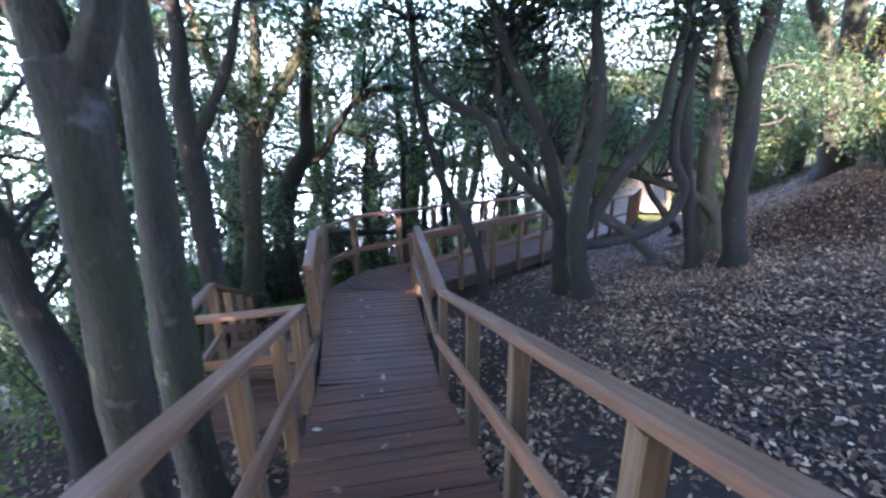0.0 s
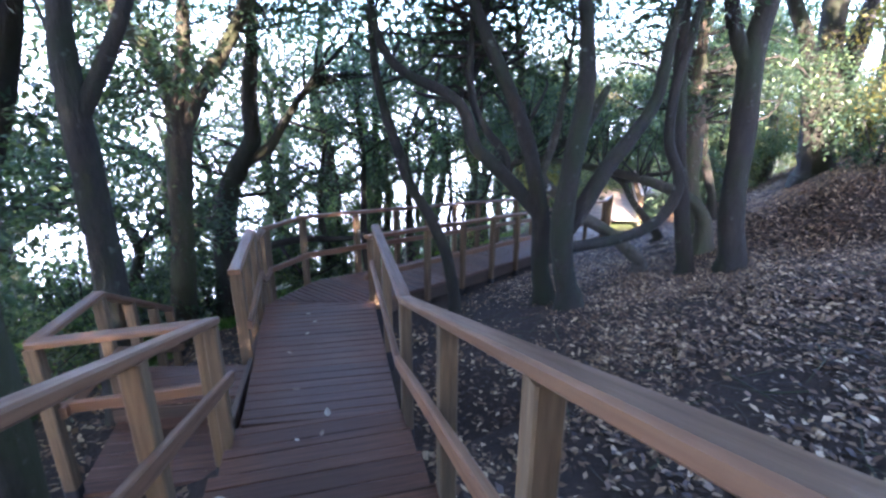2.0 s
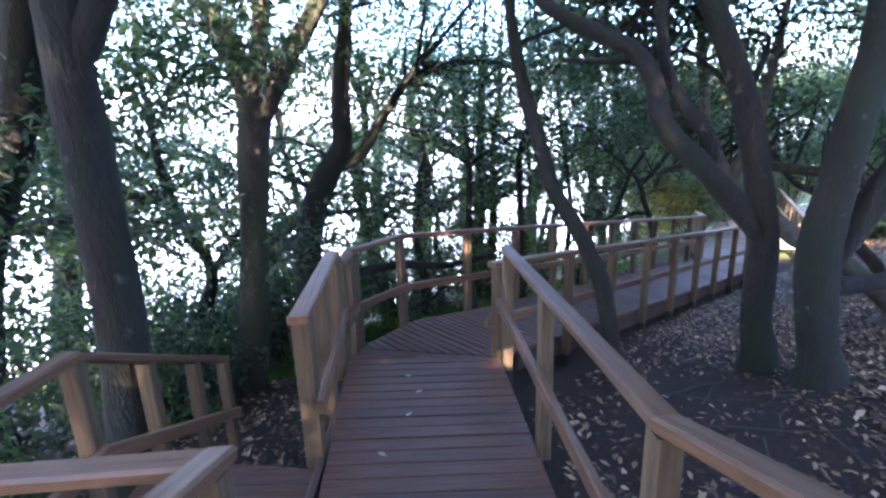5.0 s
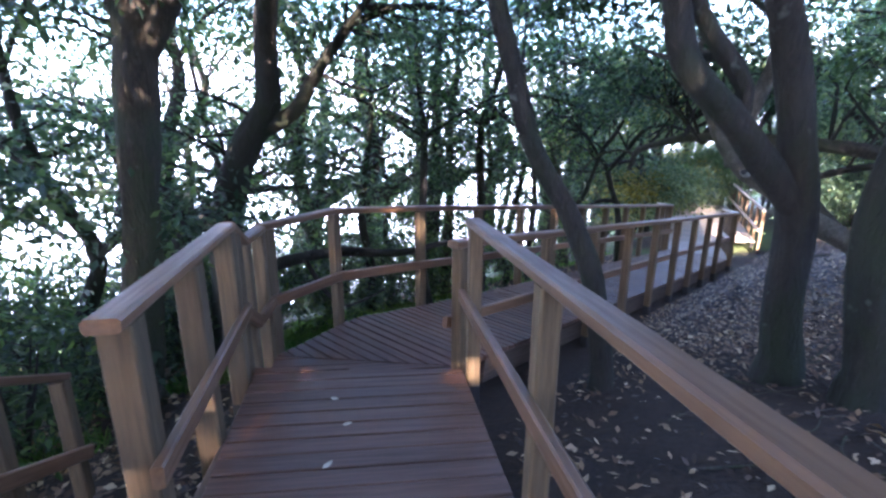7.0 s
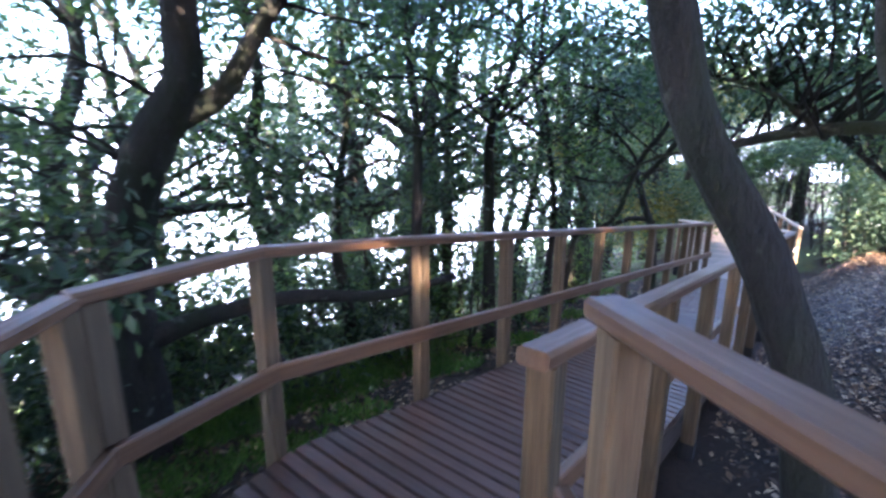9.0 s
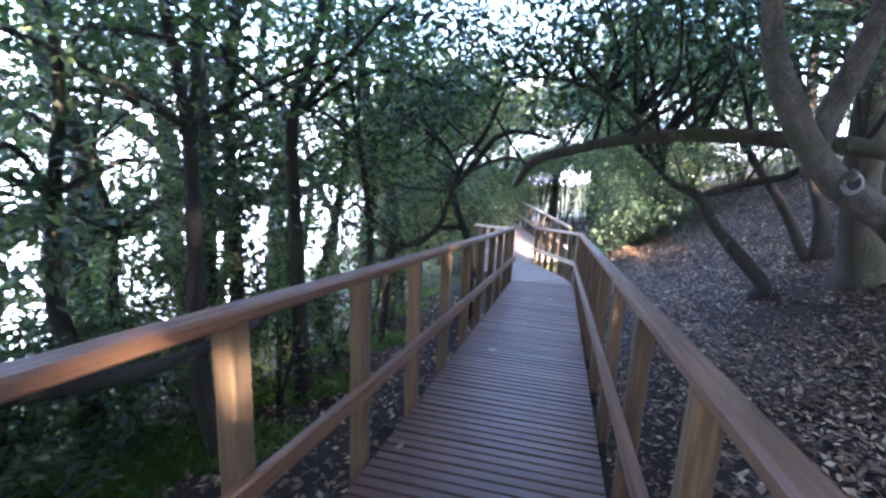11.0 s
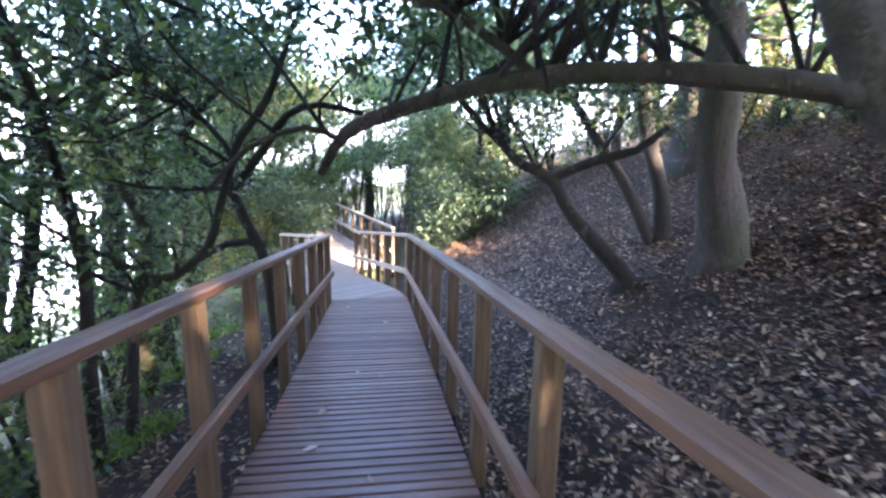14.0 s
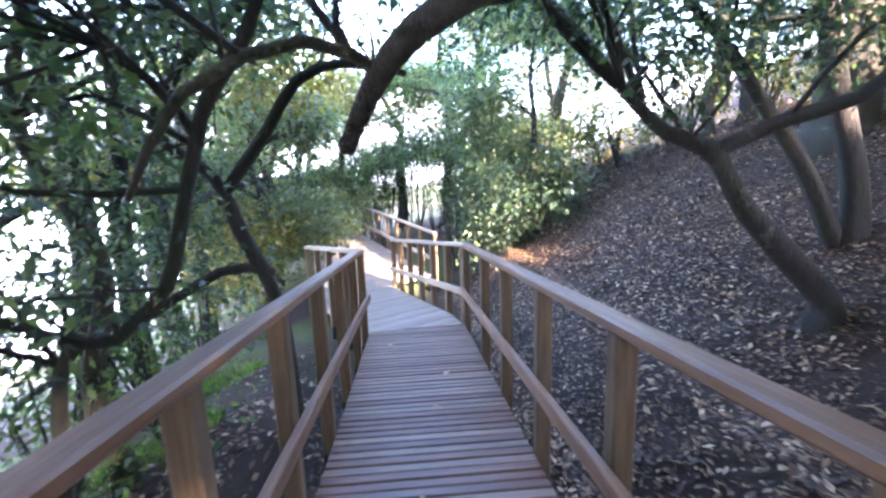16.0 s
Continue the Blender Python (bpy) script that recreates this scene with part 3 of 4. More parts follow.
# Some crown masses near z 4 lie out of view, added for shade.
# the two old trees inside the bend of the walk
tree([[(2.0, 7.45, -2.3, 0.2), (1.93, 7.44, -1.45, 0.175), (1.88, 7.43, -0.65, 0.175), (1.58, 7.4, 0.47, 0.14), (1.22, 7.36, 1.23, 0.12), (0.95, 7.34, 1.79, 0.1), (0.71, 7.31, 2.48, 0.08), (0.4, 7.3, 3.6, 0.04)],
      [(1.82, 7.42, -0.64, 0.15), (1.34, 7.38, -0.11, 0.135), (0.93, 7.33, 0.28, 0.12), (0.8, 7.32, 0.68, 0.105), (0.6, 7.3, 0.91, 0.095), (0.18, 7.26, 1.1, 0.085), (-0.13, 7.23, 1.3, 0.075), (-0.29, 7.21, 1.65, 0.065), (-0.38, 7.2, 2.19, 0.05), (-0.5, 7.2, 3.0, 0.03)],
      [(1.36, 7.38, -0.13, 0.075), (1.36, 7.39, 0.12, 0.08), (1.21, 7.4, 0.32, 0.08), (0.98, 7.39, 0.62, 0.07), (0.85, 7.38, 1.1, 0.06), (0.9, 7.5, 2.0, 0.04)]],
     [((0.9, 8.0, 2.5), (1.9, 1.3, 0.8), 120), ((-0.5, 7.6, 2.3), (0.9, 0.8, 0.5), 40), ((1.9, 8.0, 3.1), (1.6, 1.3, 0.7), 120), ((1.4, 9.2, 2.6), (1.6, 1.1, 0.8), 90), ((1.2, 8.3, 1.2), (1.0, 0.5, 0.5), 34), ((0.2, 7.0, 4.6), (2.2, 2.0, 0.7), 110), ((0.6, 8.7, 1.3), (1.0, 0.7, 0.6), 60), ((1.3, 9.4, 1.3), (1.2, 0.9, 0.7), 80)],
     "old tree with a crooked mossy limb reaching over the railing", M_BARK_DARK, seed=11, stout=0.74, high=(((1.0, 7.6, 5.6), (3.2, 3.0, 0.8), 180),), sides=14)
tree([[(2.2, 6.88, -2.1, 0.22), (2.12, 6.87, -1.43, 0.19), (2.02, 6.86, -0.76, 0.2), (2.09, 6.86, 0.15, 0.165), (2.17, 6.87, 0.96, 0.145), (2.12, 6.87, 1.65, 0.12), (2.04, 6.86, 2.21, 0.085), (2.0, 6.9, 3.5, 0.05)],
      [(2.2, 6.88, -0.6, 0.15), (2.54, 6.91, 0.04, 0.14), (2.84, 6.94, 0.43, 0.125), (3.11, 6.97, 0.88, 0.11), (3.18, 6.97, 1.5, 0.085), (3.4, 7.0, 2.8, 0.05)],
      [(2.2, 6.88, -0.98, 0.11), (2.66, 6.92, -0.93, 0.1), (3.09, 6.97, -0.82, 0.1), (3.44, 7.0, -0.59, 0.105), (3.6, 7.02, -0.14, 0.105), (3.36, 6.99, 0.34, 0.095), (3.34, 6.99, 1.0, 0.085), (3.45, 6.98, 1.66, 0.075), (3.6, 7.0, 2.8, 0.045)],
      [(2.1, 6.86, 0.3, 0.09), (2.3, 6.86, 0.75, 0.085), (2.45, 6.87, 1.02, 0.05)]],
     [((2.6, 7.0, 3.0), (1.9, 1.3, 0.7), 90), ((3.5, 7.1, 2.2), (0.9, 0.9, 0.5), 30), ((2.6, 5.6, 4.4), (2.2, 2.2, 0.7), 120)],
     "old many-stemmed tree with a low twisted limb on leafy ground", M_BARK_DARK, seed=10, stout=0.74, high=(((3.2, 5.4, 6.0), (3.2, 3.0, 0.8), 180),), sides=14)
tree([[(0.72, 7.66, -2.2, 0.09), (0.59, 7.69, -1.32, 0.09), (0.45, 7.71, -0.97, 0.084), (0.34, 7.73, -0.72, 0.08), (0.2, 7.75, -0.5, 0.077), (0.05, 7.77, -0.22, 0.074), (-0.08, 7.75, 0.2, 0.07), (-0.25, 7.7, 0.75, 0.062), (-0.36, 7.7, 1.4, 0.05), (-0.4, 7.7, 2.6, 0.035)]],
     [((-0.3, 8.2, 2.0), (1.1, 0.9, 0.7), 56)], "slender leaning tree close beside the railing", M_BARK_DARK, seed=12)
tree([[(-3.8, 8.56, -3.0, 0.26), (-3.64, 8.57, -2.2, 0.237), (-3.45, 8.59, -0.71, 0.213), (-3.31, 8.6, 0.37, 0.235), (-3.29, 8.6, 0.88, 0.2)],
      [(-3.32, 8.6, 0.59, 0.17), (-3.51, 8.58, 1.37, 0.13), (-3.84, 8.56, 1.91, 0.106), (-3.98, 8.55, 2.66, 0.075), (-4.3, 8.5, 3.8, 0.04)],
      [(-3.24, 8.6, 0.44, 0.17), (-2.82, 8.64, 1.14, 0.15), (-2.39, 8.67, 1.73, 0.13), (-1.95, 8.7, 2.59, 0.1), (-1.7, 8.8, 3.8, 0.05)],
      [(-3.29, 8.6, 0.66, 0.15), (-3.09, 8.62, 1.49, 0.122), (-2.96, 8.63, 2.63, 0.088), (-2.9, 8.6, 4.0, 0.05)]],
     [((-3.2, 9.0, 2.6), (2.4, 1.2, 1.0), 140), ((-1.9, 9.2, 2.2), (1.0, 0.9, 0.7), 50), ((-4.2, 9.2, 0.9), (1.2, 0.8, 0.6), 40)], "grey-barked forked tree below the boardwalk", stout=0.8, seed=13, high=(((-3.2, 8.6, 5.2), (3.0, 3.0, 0.9), 160),))
tree([[(-3.59, 10.4, -3.4, 0.33), (-3.54, 10.4, -1.67, 0.26), (-3.39, 10.4, -0.98, 0.25), (-3.11, 10.4, -0.39, 0.23), (-2.81, 10.41, 0.09, 0.199), (-2.78, 10.41, 0.88, 0.171), (-2.61, 10.41, 1.97, 0.13), (-2.5, 10.4, 3.6, 0.07)],
      [(-3.53, 10.4, -1.51, 0.152), (-3.98, 10.39, -1.51, 0.137), (-4.33, 10.39, -1.83, 0.123), (-4.9, 10.3, -1.3, 0.08)],
      [(-2.88, 10.41, -0.25, 0.144), (-2.5, 10.41, -0.04, 0.114), (-2.19, 10.41, 0.43, 0.091), (-1.6, 10.5, 1.2, 0.06)],
      [(-3.5, 10.4, -2.3, 0.15), (-2.9, 10.6, -2.10, 0.11), (-2.2, 10.9, -2.02, 0.09), (-1.3, 11.3, -2.14, 0.07), (-0.5, 11.7, -2.05, 0.05)],
      [(-2.6, 10.7, -2.05, 0.05), (-2.3, 10.5, -2.45, 0.045), (-2.0, 10.6, -2.75, 0.035), (-1.5, 10.9, -2.6, 0.02)]],
     [((-2.2, 10.8, 2.6), (2.2, 1.3, 1.0), 130), ((-0.9, 11.0, 1.2), (1.2, 0.9, 0.8), 60), ((-4.4, 10.5, -0.2), (1.0, 0.8, 0.7), 40)], "dark bent tree with a long low limb behind the railing", M_BARK_DARK, stout=0.82, seed=14, high=(((-1.4, 11.4, 5.0), (3.0, 2.6, 0.9), 160),))
tree([[(-3.02, 5.6, -2.03, 0.19), (-2.89, 5.61, -0.93, 0.17), (-2.87, 5.61, -0.07, 0.16), (-2.86, 5.61, 0.65, 0.147), (-2.85, 5.61, 1.22, 0.13), (-2.78, 5.62, 1.9, 0.10), (-2.7, 5.6, 3.4, 0.06)],
      [(-2.85, 5.61, 0.68, 0.1), (-2.58, 5.64, 1.13, 0.09), (-2.34, 5.65, 1.55, 0.075), (-2.19, 5.66, 1.94, 0.055), (-1.9, 5.7, 3.0, 0.03)]],
     [((-2.8, 6.2, 2.5), (1.6, 1.1, 0.7), 80), ((-2.2, 5.4, 4.2), (1.8, 1.8, 0.7), 80)], "dark straight tree beside the side landing", M_BARK_DARK, stout=0.85, seed=15, high=(((-2.4, 5.4, 5.8), (2.8, 2.8, 0.8), 160),))
tree([[(-1.93, 2.4, -1.07, 0.2), (-1.88, 2.4, -0.2, 0.2), (-1.80, 2.4, 0.59, 0.19), (-1.75, 2.4, 1.25, 0.195), (-1.75, 2.4, 1.58, 0.2)],
      [(-1.77, 2.4, 1.45, 0.159), (-1.81, 2.4, 1.82, 0.139), (-1.85, 2.4, 2.21, 0.11), (-2.2, 2.5, 3.6, 0.06)],
      [(-1.72, 2.4, 1.4, 0.14), (-1.52, 2.4, 1.75, 0.115), (-1.4, 2.4, 2.14, 0.084), (-1.1, 2.5, 3.4, 0.05)]],
     [((-1.5, 2.3, 4.0), (2.0, 2.2, 0.8), 140)], "thick grey forked tree close to the steps", seed=16, stout=0.76, high=(((-1.6, 1.8, 6.2), (3.0, 3.2, 0.8), 180), ((0.4, -1.6, 6.4), (3.0, 2.6, 0.8), 140)), sides=16)
tree([[(-1.90, 2.95, -0.9, 0.165), (-1.84, 2.95, 0.11, 0.155), (-1.78, 2.95, 0.79, 0.14), (-1.72, 2.95, 1.44, 0.117), (-1.68, 2.95, 1.94, 0.099), (-1.68, 2.95, 2.43, 0.075), (-1.5, 3.0, 3.8, 0.04)]],
     [((-0.8, 3.6, 4.2), (1.8, 1.8, 0.8), 90)], "smooth grey tree standing close behind the handrail", seed=17, stout=0.9, high=(((0.6, 3.8, 6.2), (2.8, 2.8, 0.7), 160),), sides=14)
tree([[(4.75, 7.34, -1.47, 0.28), (4.61, 7.34, -0.6, 0.25), (4.56, 7.34, 0.54, 0.237), (4.49, 7.34, 1.34, 0.23), (4.57, 7.34, 2.08, 0.2), (4.56, 7.34, 2.84, 0.17), (4.7, 7.4, 4.4, 0.08)],
      [(4.48, 7.34, 1.18, 0.164), (4.14, 7.34, 1.87, 0.143), (3.89, 7.35, 2.85, 0.113), (3.5, 7.4, 4.2, 0.06)]],
     [((4.4, 7.9, 3.4), (2.0, 1.5, 0.7), 60), ((4.4, 5.6, 4.6), (2.2, 2.0, 0.7), 110)], "stout mossy tree on the leaf-strewn slope", M_BARK_DARK, seed=18, stout=0.66, high=(((5.4, 6.6, 5.6), (3.0, 3.0, 0.8), 180),))
tree([[(4.28, 7.7, -1.87, 0.12), (4.05, 7.7, -0.5, 0.105), (3.81, 7.7, 0.76, 0.096), (3.7, 7.7, 1.9, 0.083), (3.56, 7.7, 2.92, 0.06), (3.5, 7.7, 4.2, 0.03)]],
     [((3.4, 8.2, 2.6), (1.4, 1.0, 0.8), 60), ((3.9, 8.4, 0.9), (0.8, 0.6, 0.4), 22)], "slim dark tree on the slope", M_BARK_DARK, seed=19)
tree([[(9.34, 11.4, -1.41, 0.42), (9.13, 11.4, 0.2, 0.326), (9.03, 11.4, 1.54, 0.288), (8.91, 11.4, 2.89, 0.24), (8.8, 11.4, 4.8, 0.1)],
      [(9.23, 11.4, 0.07, 0.262), (9.53, 11.4, 1.54, 0.25), (9.7, 11.4, 2.66, 0.181), (10.0, 11.4, 4.6, 0.08)],
      [(9.1, 11.4, -0.19, 0.224), (8.54, 11.41, 1.78, 0.186), (7.95, 11.41, 2.91, 0.156), (7.4, 11.4, 4.4, 0.07)]],
     [((8.9, 11.6, 5.0), (2.4, 2.0, 1.0), 70)], "large three-stemmed tree up the slope", M_BARK_DARK, seed=20, stout=0.85, high=(((8.6, 9.6, 5.6), (3.0, 2.6, 0.7), 140),))
tree([[(-3.52, 3.9, -2.03, 0.199), (-3.59, 3.9, -1.09, 0.165), (-3.71, 3.9, -0.49, 0.147), (-3.74, 3.9, 0.1, 0.126), (-3.82, 3.9, 0.83, 0.1), (-3.85, 3.9, 1.48, 0.077)]],
     [((-3.85, 4.30, 1.78), (1.2, 1.0, 0.8), 40), ((-4.6, 4.6, 2.6), (1.3, 1.2, 0.7), 50), ((-4.7, 5.3, 0.3), (1.1, 1.1, 0.9), 60), ((-5.4, 6.2, -0.8), (1.2, 1.2, 0.9), 70)], "dark leaning tree below the steps", M_BARK_DARK, seed=31)
# trees along the long ramp
tree([[(5.81, 10.09, -1.96, 0.26), (5.76, 10.14, -1.54, 0.231), (5.68, 10.22, -0.76, 0.218), (5.65, 10.25, -0.2, 0.226), (5.64, 10.26, 0.4, 0.205), (5.6, 10.3, 1.01, 0.154), (5.5, 10.3, 3.0, 0.08)]],
     [((5.0, 10.8, 2.4), (1.7, 1.3, 1.0), 140), ((3.6, 11.6, 1.7), (1.9, 1.2, 1.1), 120), ((5.6, 12.6, 1.5), (1.6, 1.4, 1.0), 110), ((4.4, 10.0, 3.6), (2.2, 2.0, 0.7), 110), ((6.6, 10.3, 1.2), (1.3, 1.1, 0.6), 70), ((7.9, 10.7, 1.3), (1.2, 1.2, 0.7), 70)],
     "stout grey tree with a smooth mossy trunk on the bank", M_BARK, seed=21, stout=0.85, high=(((5.2, 10.4, 4.6), (3.0, 2.4, 0.7), 160),), sides=14)
tree([[(5.6, 11.02, -2.29, 0.10), (5.4, 11.21, -1.94, 0.08), (5.16, 11.45, -1.43, 0.073), (4.96, 11.65, -1.01, 0.066), (4.74, 11.87, -0.88, 0.05), (4.53, 12.07, -0.62, 0.035)],
      [(4.98, 11.63, -1.01, 0.06), (5.32, 11.3, -0.82, 0.054), (5.62, 11.0, -0.71, 0.049), (5.86, 10.76, -0.45, 0.037)]],
     [((4.75, 12.0, -0.3), (0.9, 0.8, 0.45), 46), ((4.1, 12.3, 0.25), (0.9, 0.8, 0.4), 44), ((4.6, 13.1, 0.35), (0.9, 0.8, 0.45), 44), ((5.8, 10.9, -0.2), (0.7, 0.6, 0.35), 20)], "small leaning tree with crooked twigs on the bank", M_BARK_DARK, seed=22, size=0.075, twig_every=10)
tree([[(6.8, 11.0, -1.93, 0.11), (6.75, 11.05, -1.2, 0.097), (6.56, 11.24, -0.39, 0.088), (6.46, 11.33, 0.43, 0.073), (6.4, 11.4, 1.6, 0.04)],
      [(6.67, 11.13, -1.79, 0.09), (6.42, 11.37, -1.14, 0.078), (6.15, 11.64, -0.64, 0.063), (5.89, 11.89, -0.16, 0.05), (5.5, 12.2, 0.3, 0.03)]],
     [((6.0, 11.9, 0.2), (1.1, 1.0, 0.6), 60), ((6.5, 11.5, 1.4), (1.0, 0.9, 0.7), 40), ((7.6, 13.0, 1.7), (1.7, 1.4, 1.2), 110)], "thin twin-stemmed tree on the leaf-strewn bank", M_BARK_DARK, seed=23)
pale_tree = tree([[(3.95, 8.5, -1.7, 0.125), (3.4, 8.55, -1.3, 0.12), (2.9, 8.68, -1.0, 0.115), (2.66, 8.85, -0.76, 0.109), (2.45, 9.02, -0.6, 0.099), (2.28, 9.16, -0.33, 0.094), (2.17, 9.25, -0.06, 0.086), (2.07, 9.33, 0.26, 0.069), (1.9, 9.4, 1.6, 0.05), (1.8, 9.5, 2.8, 0.03)],
      [(2.34, 9.12, -0.45, 0.075), (2.42, 9.1, -0.15, 0.08), (2.48, 9.05, 0.12, 0.078), (2.55, 9.0, 0.6, 0.064), (2.7, 9.0, 2.0, 0.035)],
      [(2.47, 9.0, -0.62, 0.05), (2.40, 8.95, -0.56, 0.052), (2.37, 8.91, -0.53, 0.045)]],
     [((1.9, 9.8, 2.4), (1.7, 1.4, 0.9), 130), ((2.6, 9.2, 1.5), (0.9, 0.8, 0.5), 30)], "leaning pale tree with a knot beside the railing", M_BARK_PALE, seed=24, stout=0.88, high=(((2.6, 9.4, 4.8), (2.8, 2.4, 0.7), 160),), sides=14)


def knot_hole(owner, place, facing):
    """The pale collar where a limb was sawn off, and a dark disc for its shaded hollow."""
    turn = Vector(facing).to_track_quat("Z", "Y").to_matrix().to_4x4()
    inv = owner.matrix_basis.inverted()
    if owner.location.length > 0:
        inv = Matrix.Translation(owner.location).inverted()
    bm = bmesh.new()
    rings = []
    for r, z in ((0.052, -0.05), (0.050, 0.02), (0.042, 0.036), (0.030, 0.032), (0.024, 0.0)):
        rings.append([bm.verts.new((r * (1 + 0.12 * math.sin(3 * k)) * math.cos(k * math.pi / 8), 1.25 * r * math.sin(k * math.pi / 8), z)) for k in range(16)])
    for a2, b2 in zip(rings[:-1], rings[1:]):
        for k in range(16):
            bm.faces.new((a2[k], a2[(k + 1) % 16], b2[(k + 1) % 16], b2[k]))
    collar = link("knot", bm, M_COLLAR, owner, "pale ring of bark round a knot hole", True)
    collar.matrix_local = inv @ Matrix.Translation(place) @ turn
    # Nearly flat disc; the depth's shade is only its dark colour.
    bm = bmesh.new()
    hub = bm.verts.new((0, 0, 0.026))
    rim = [bm.verts.new((0.034 * math.cos(k * math.pi / 8), 0.042 * math.sin(k * math.pi / 8), 0.034)) for k in range(16)]
    for k in range(16):
        bm.faces.new((rim[k], rim[(k + 1) % 16], hub))
    hole = link("hollow", bm, M_TAR, collar, "dark disc for the shaded hollow of the knot")


M_COLLAR = bark("pale scarred bark", (0.16, 0.15, 0.13), (0.36, 0.35, 0.31), (0.20, 0.20, 0.16), 0.0)
knot_hole(pale_tree, (2.394, 8.919, -0.582), (-0.80, -0.55, 0.15))

tree([[(5.1, 8.6, -1.6, 0.17), (5.05, 8.6, -1.1, 0.12), (4.7, 8.66, -0.72, 0.10), (4.0, 9.0, -0.45, 0.08), (3.3, 9.6, -0.34, 0.066), (2.85, 10.25, -0.31, 0.058), (2.6, 10.75, -0.36, 0.054), (2.5, 11.1, -0.43, 0.052), (2.42, 11.42, -0.51, 0.05), (2.4, 11.75, -0.59, 0.047), (2.46, 12.05, -0.71, 0.042), (2.5, 12.3, -0.93, 0.034)],
      [(2.7, 10.5, -0.36, 0.036), (2.5, 11.0, 0.05, 0.03), (2.3, 11.6, 0.22, 0.02), (2.15, 12.1, 0.24, 0.012)],
      [(2.45, 12.0, -0.68, 0.026), (2.2, 12.05, -0.6, 0.022), (1.9, 12.3, -0.75, 0.02), (1.85, 12.9, -1.1, 0.015)]],
     [((2.7, 10.9, 0.55), (1.3, 0.9, 0.55), 100), ((1.8, 12.2, 0.55), (1.0, 0.9, 0.5), 56), ((2.5, 11.6, -0.1), (0.7, 0.6, 0.25), 26), ((3.6, 10.4, 0.5), (0.9, 0.7, 0.5), 40), ((4.0, 9.2, 0.4), (0.9, 0.6, 0.4), 26)],
     "tree whose long bare limb arches over the boardwalk", seed=25, high=(((3.6, 12.6, 3.8), (2.2, 1.8, 0.6), 100),), sides=14)
tree([[(-5.8, 6.82, -2.6, 0.2), (-5.3, 6.86, -0.81, 0.19), (-4.74, 6.9, 0.29, 0.185), (-4.35, 6.93, 1.21, 0.17), (-4.07, 6.95, 2.09, 0.14), (-3.9, 7.0, 3.6, 0.07)],
      [(-4.6, 6.9, 0.7, 0.12), (-4.8, 7.0, 1.7, 0.1), (-5.0, 7.1, 3.0, 0.05)]],
     [((-4.4, 7.2, 2.8), (1.8, 1.2, 0.8), 70), ((-5.4, 7.3, 0.6), (1.0, 0.8, 0.6), 30)], "leaning dark tree on the lower slope", M_BARK_DARK, seed=30)
tree([[(2.62, 16.74, -4.9, 0.15), (2.6, 16.76, -3.79, 0.135), (2.59, 16.76, -2.58, 0.122), (2.61, 16.75, -1.52, 0.102), (2.72, 16.64, -0.38, 0.083), (2.7, 16.6, 1.5, 0.04)]],
     [((2.7, 16.6, 0.6), (1.4, 1.2, 1.5), 80), ((2.2, 16.4, -1.4), (1.3, 1.0, 1.0), 60)], "slim tree on the falling slope", M_BARK_DARK, seed=26)
tree([[(2.22, 17.24, -5.15, 0.19), (2.24, 17.22, -4.11, 0.175), (2.27, 17.19, -2.6, 0.156), (2.34, 17.12, -1.38, 0.134), (2.28, 17.18, -0.02, 0.114), (2.16, 17.29, 1.03, 0.095), (2.0, 17.4, 3.0, 0.04)]],
     [((2.0, 17.3, 1.6), (1.6, 1.4, 1.8), 100)], "dark tree on the falling slope", M_BARK_DARK, seed=27)
tree([[(3.25, 14.45, -3.39, 0.072), (3.19, 14.5, -2.18, 0.0648), (3.03, 14.67, -1.58, 0.0612), (2.91, 14.78, -1.13, 0.0504), (2.6, 15.07, -0.69, 0.0468), (2.87, 14.83, -0.15, 0.0432), (3.23, 14.46, 0.26, 0.036)],
      [(3.15, 14.54, -1.91, 0.0504), (2.87, 14.82, -1.91, 0.0432), (2.18, 15.5, -2.47, 0.0396), (1.5, 16.17, -3.05, 0.0324)],
      [(2.95, 14.74, -1.25, 0.049), (3.24, 14.46, -0.75, 0.0504), (3.43, 14.27, -0.38, 0.0446), (3.7, 14.0, -0.25, 0.036), (4.05, 13.66, -0.34, 0.0288)]],
     [((3.2, 14.7, 0.2), (1.0, 0.9, 0.5), 40), ((2.6, 15.3, -1.8), (0.9, 0.8, 0.5), 30)], "crooked dark shrub tree by the railing", M_BARK_DARK, seed=28)
tree([[(1.5, 14.1, -3.2, 0.0525), (1.64, 13.99, -2.08, 0.0413), (1.88, 13.74, -1.92, 0.039), (2.1, 13.52, -1.64, 0.039), (2.18, 13.43, -1.33, 0.0382), (2.28, 13.33, -0.89, 0.0375), (2.35, 13.26, -0.65, 0.0375), (2.51, 13.09, -0.34, 0.0338), (2.7, 12.9, 0.3, 0.0225)],
      [(2.29, 13.32, -0.84, 0.0285), (2.16, 13.45, -0.56, 0.0255), (1.8, 13.8, -0.2, 0.0188)]],
     [((1.8, 13.7, 0.1), (1.0, 0.9, 0.5), 40), ((1.4, 13.6, -1.1), (1.1, 0.8, 0.7), 46)], "thin crooked tree leaning towards the boardwalk", M_BARK_DARK, seed=29)


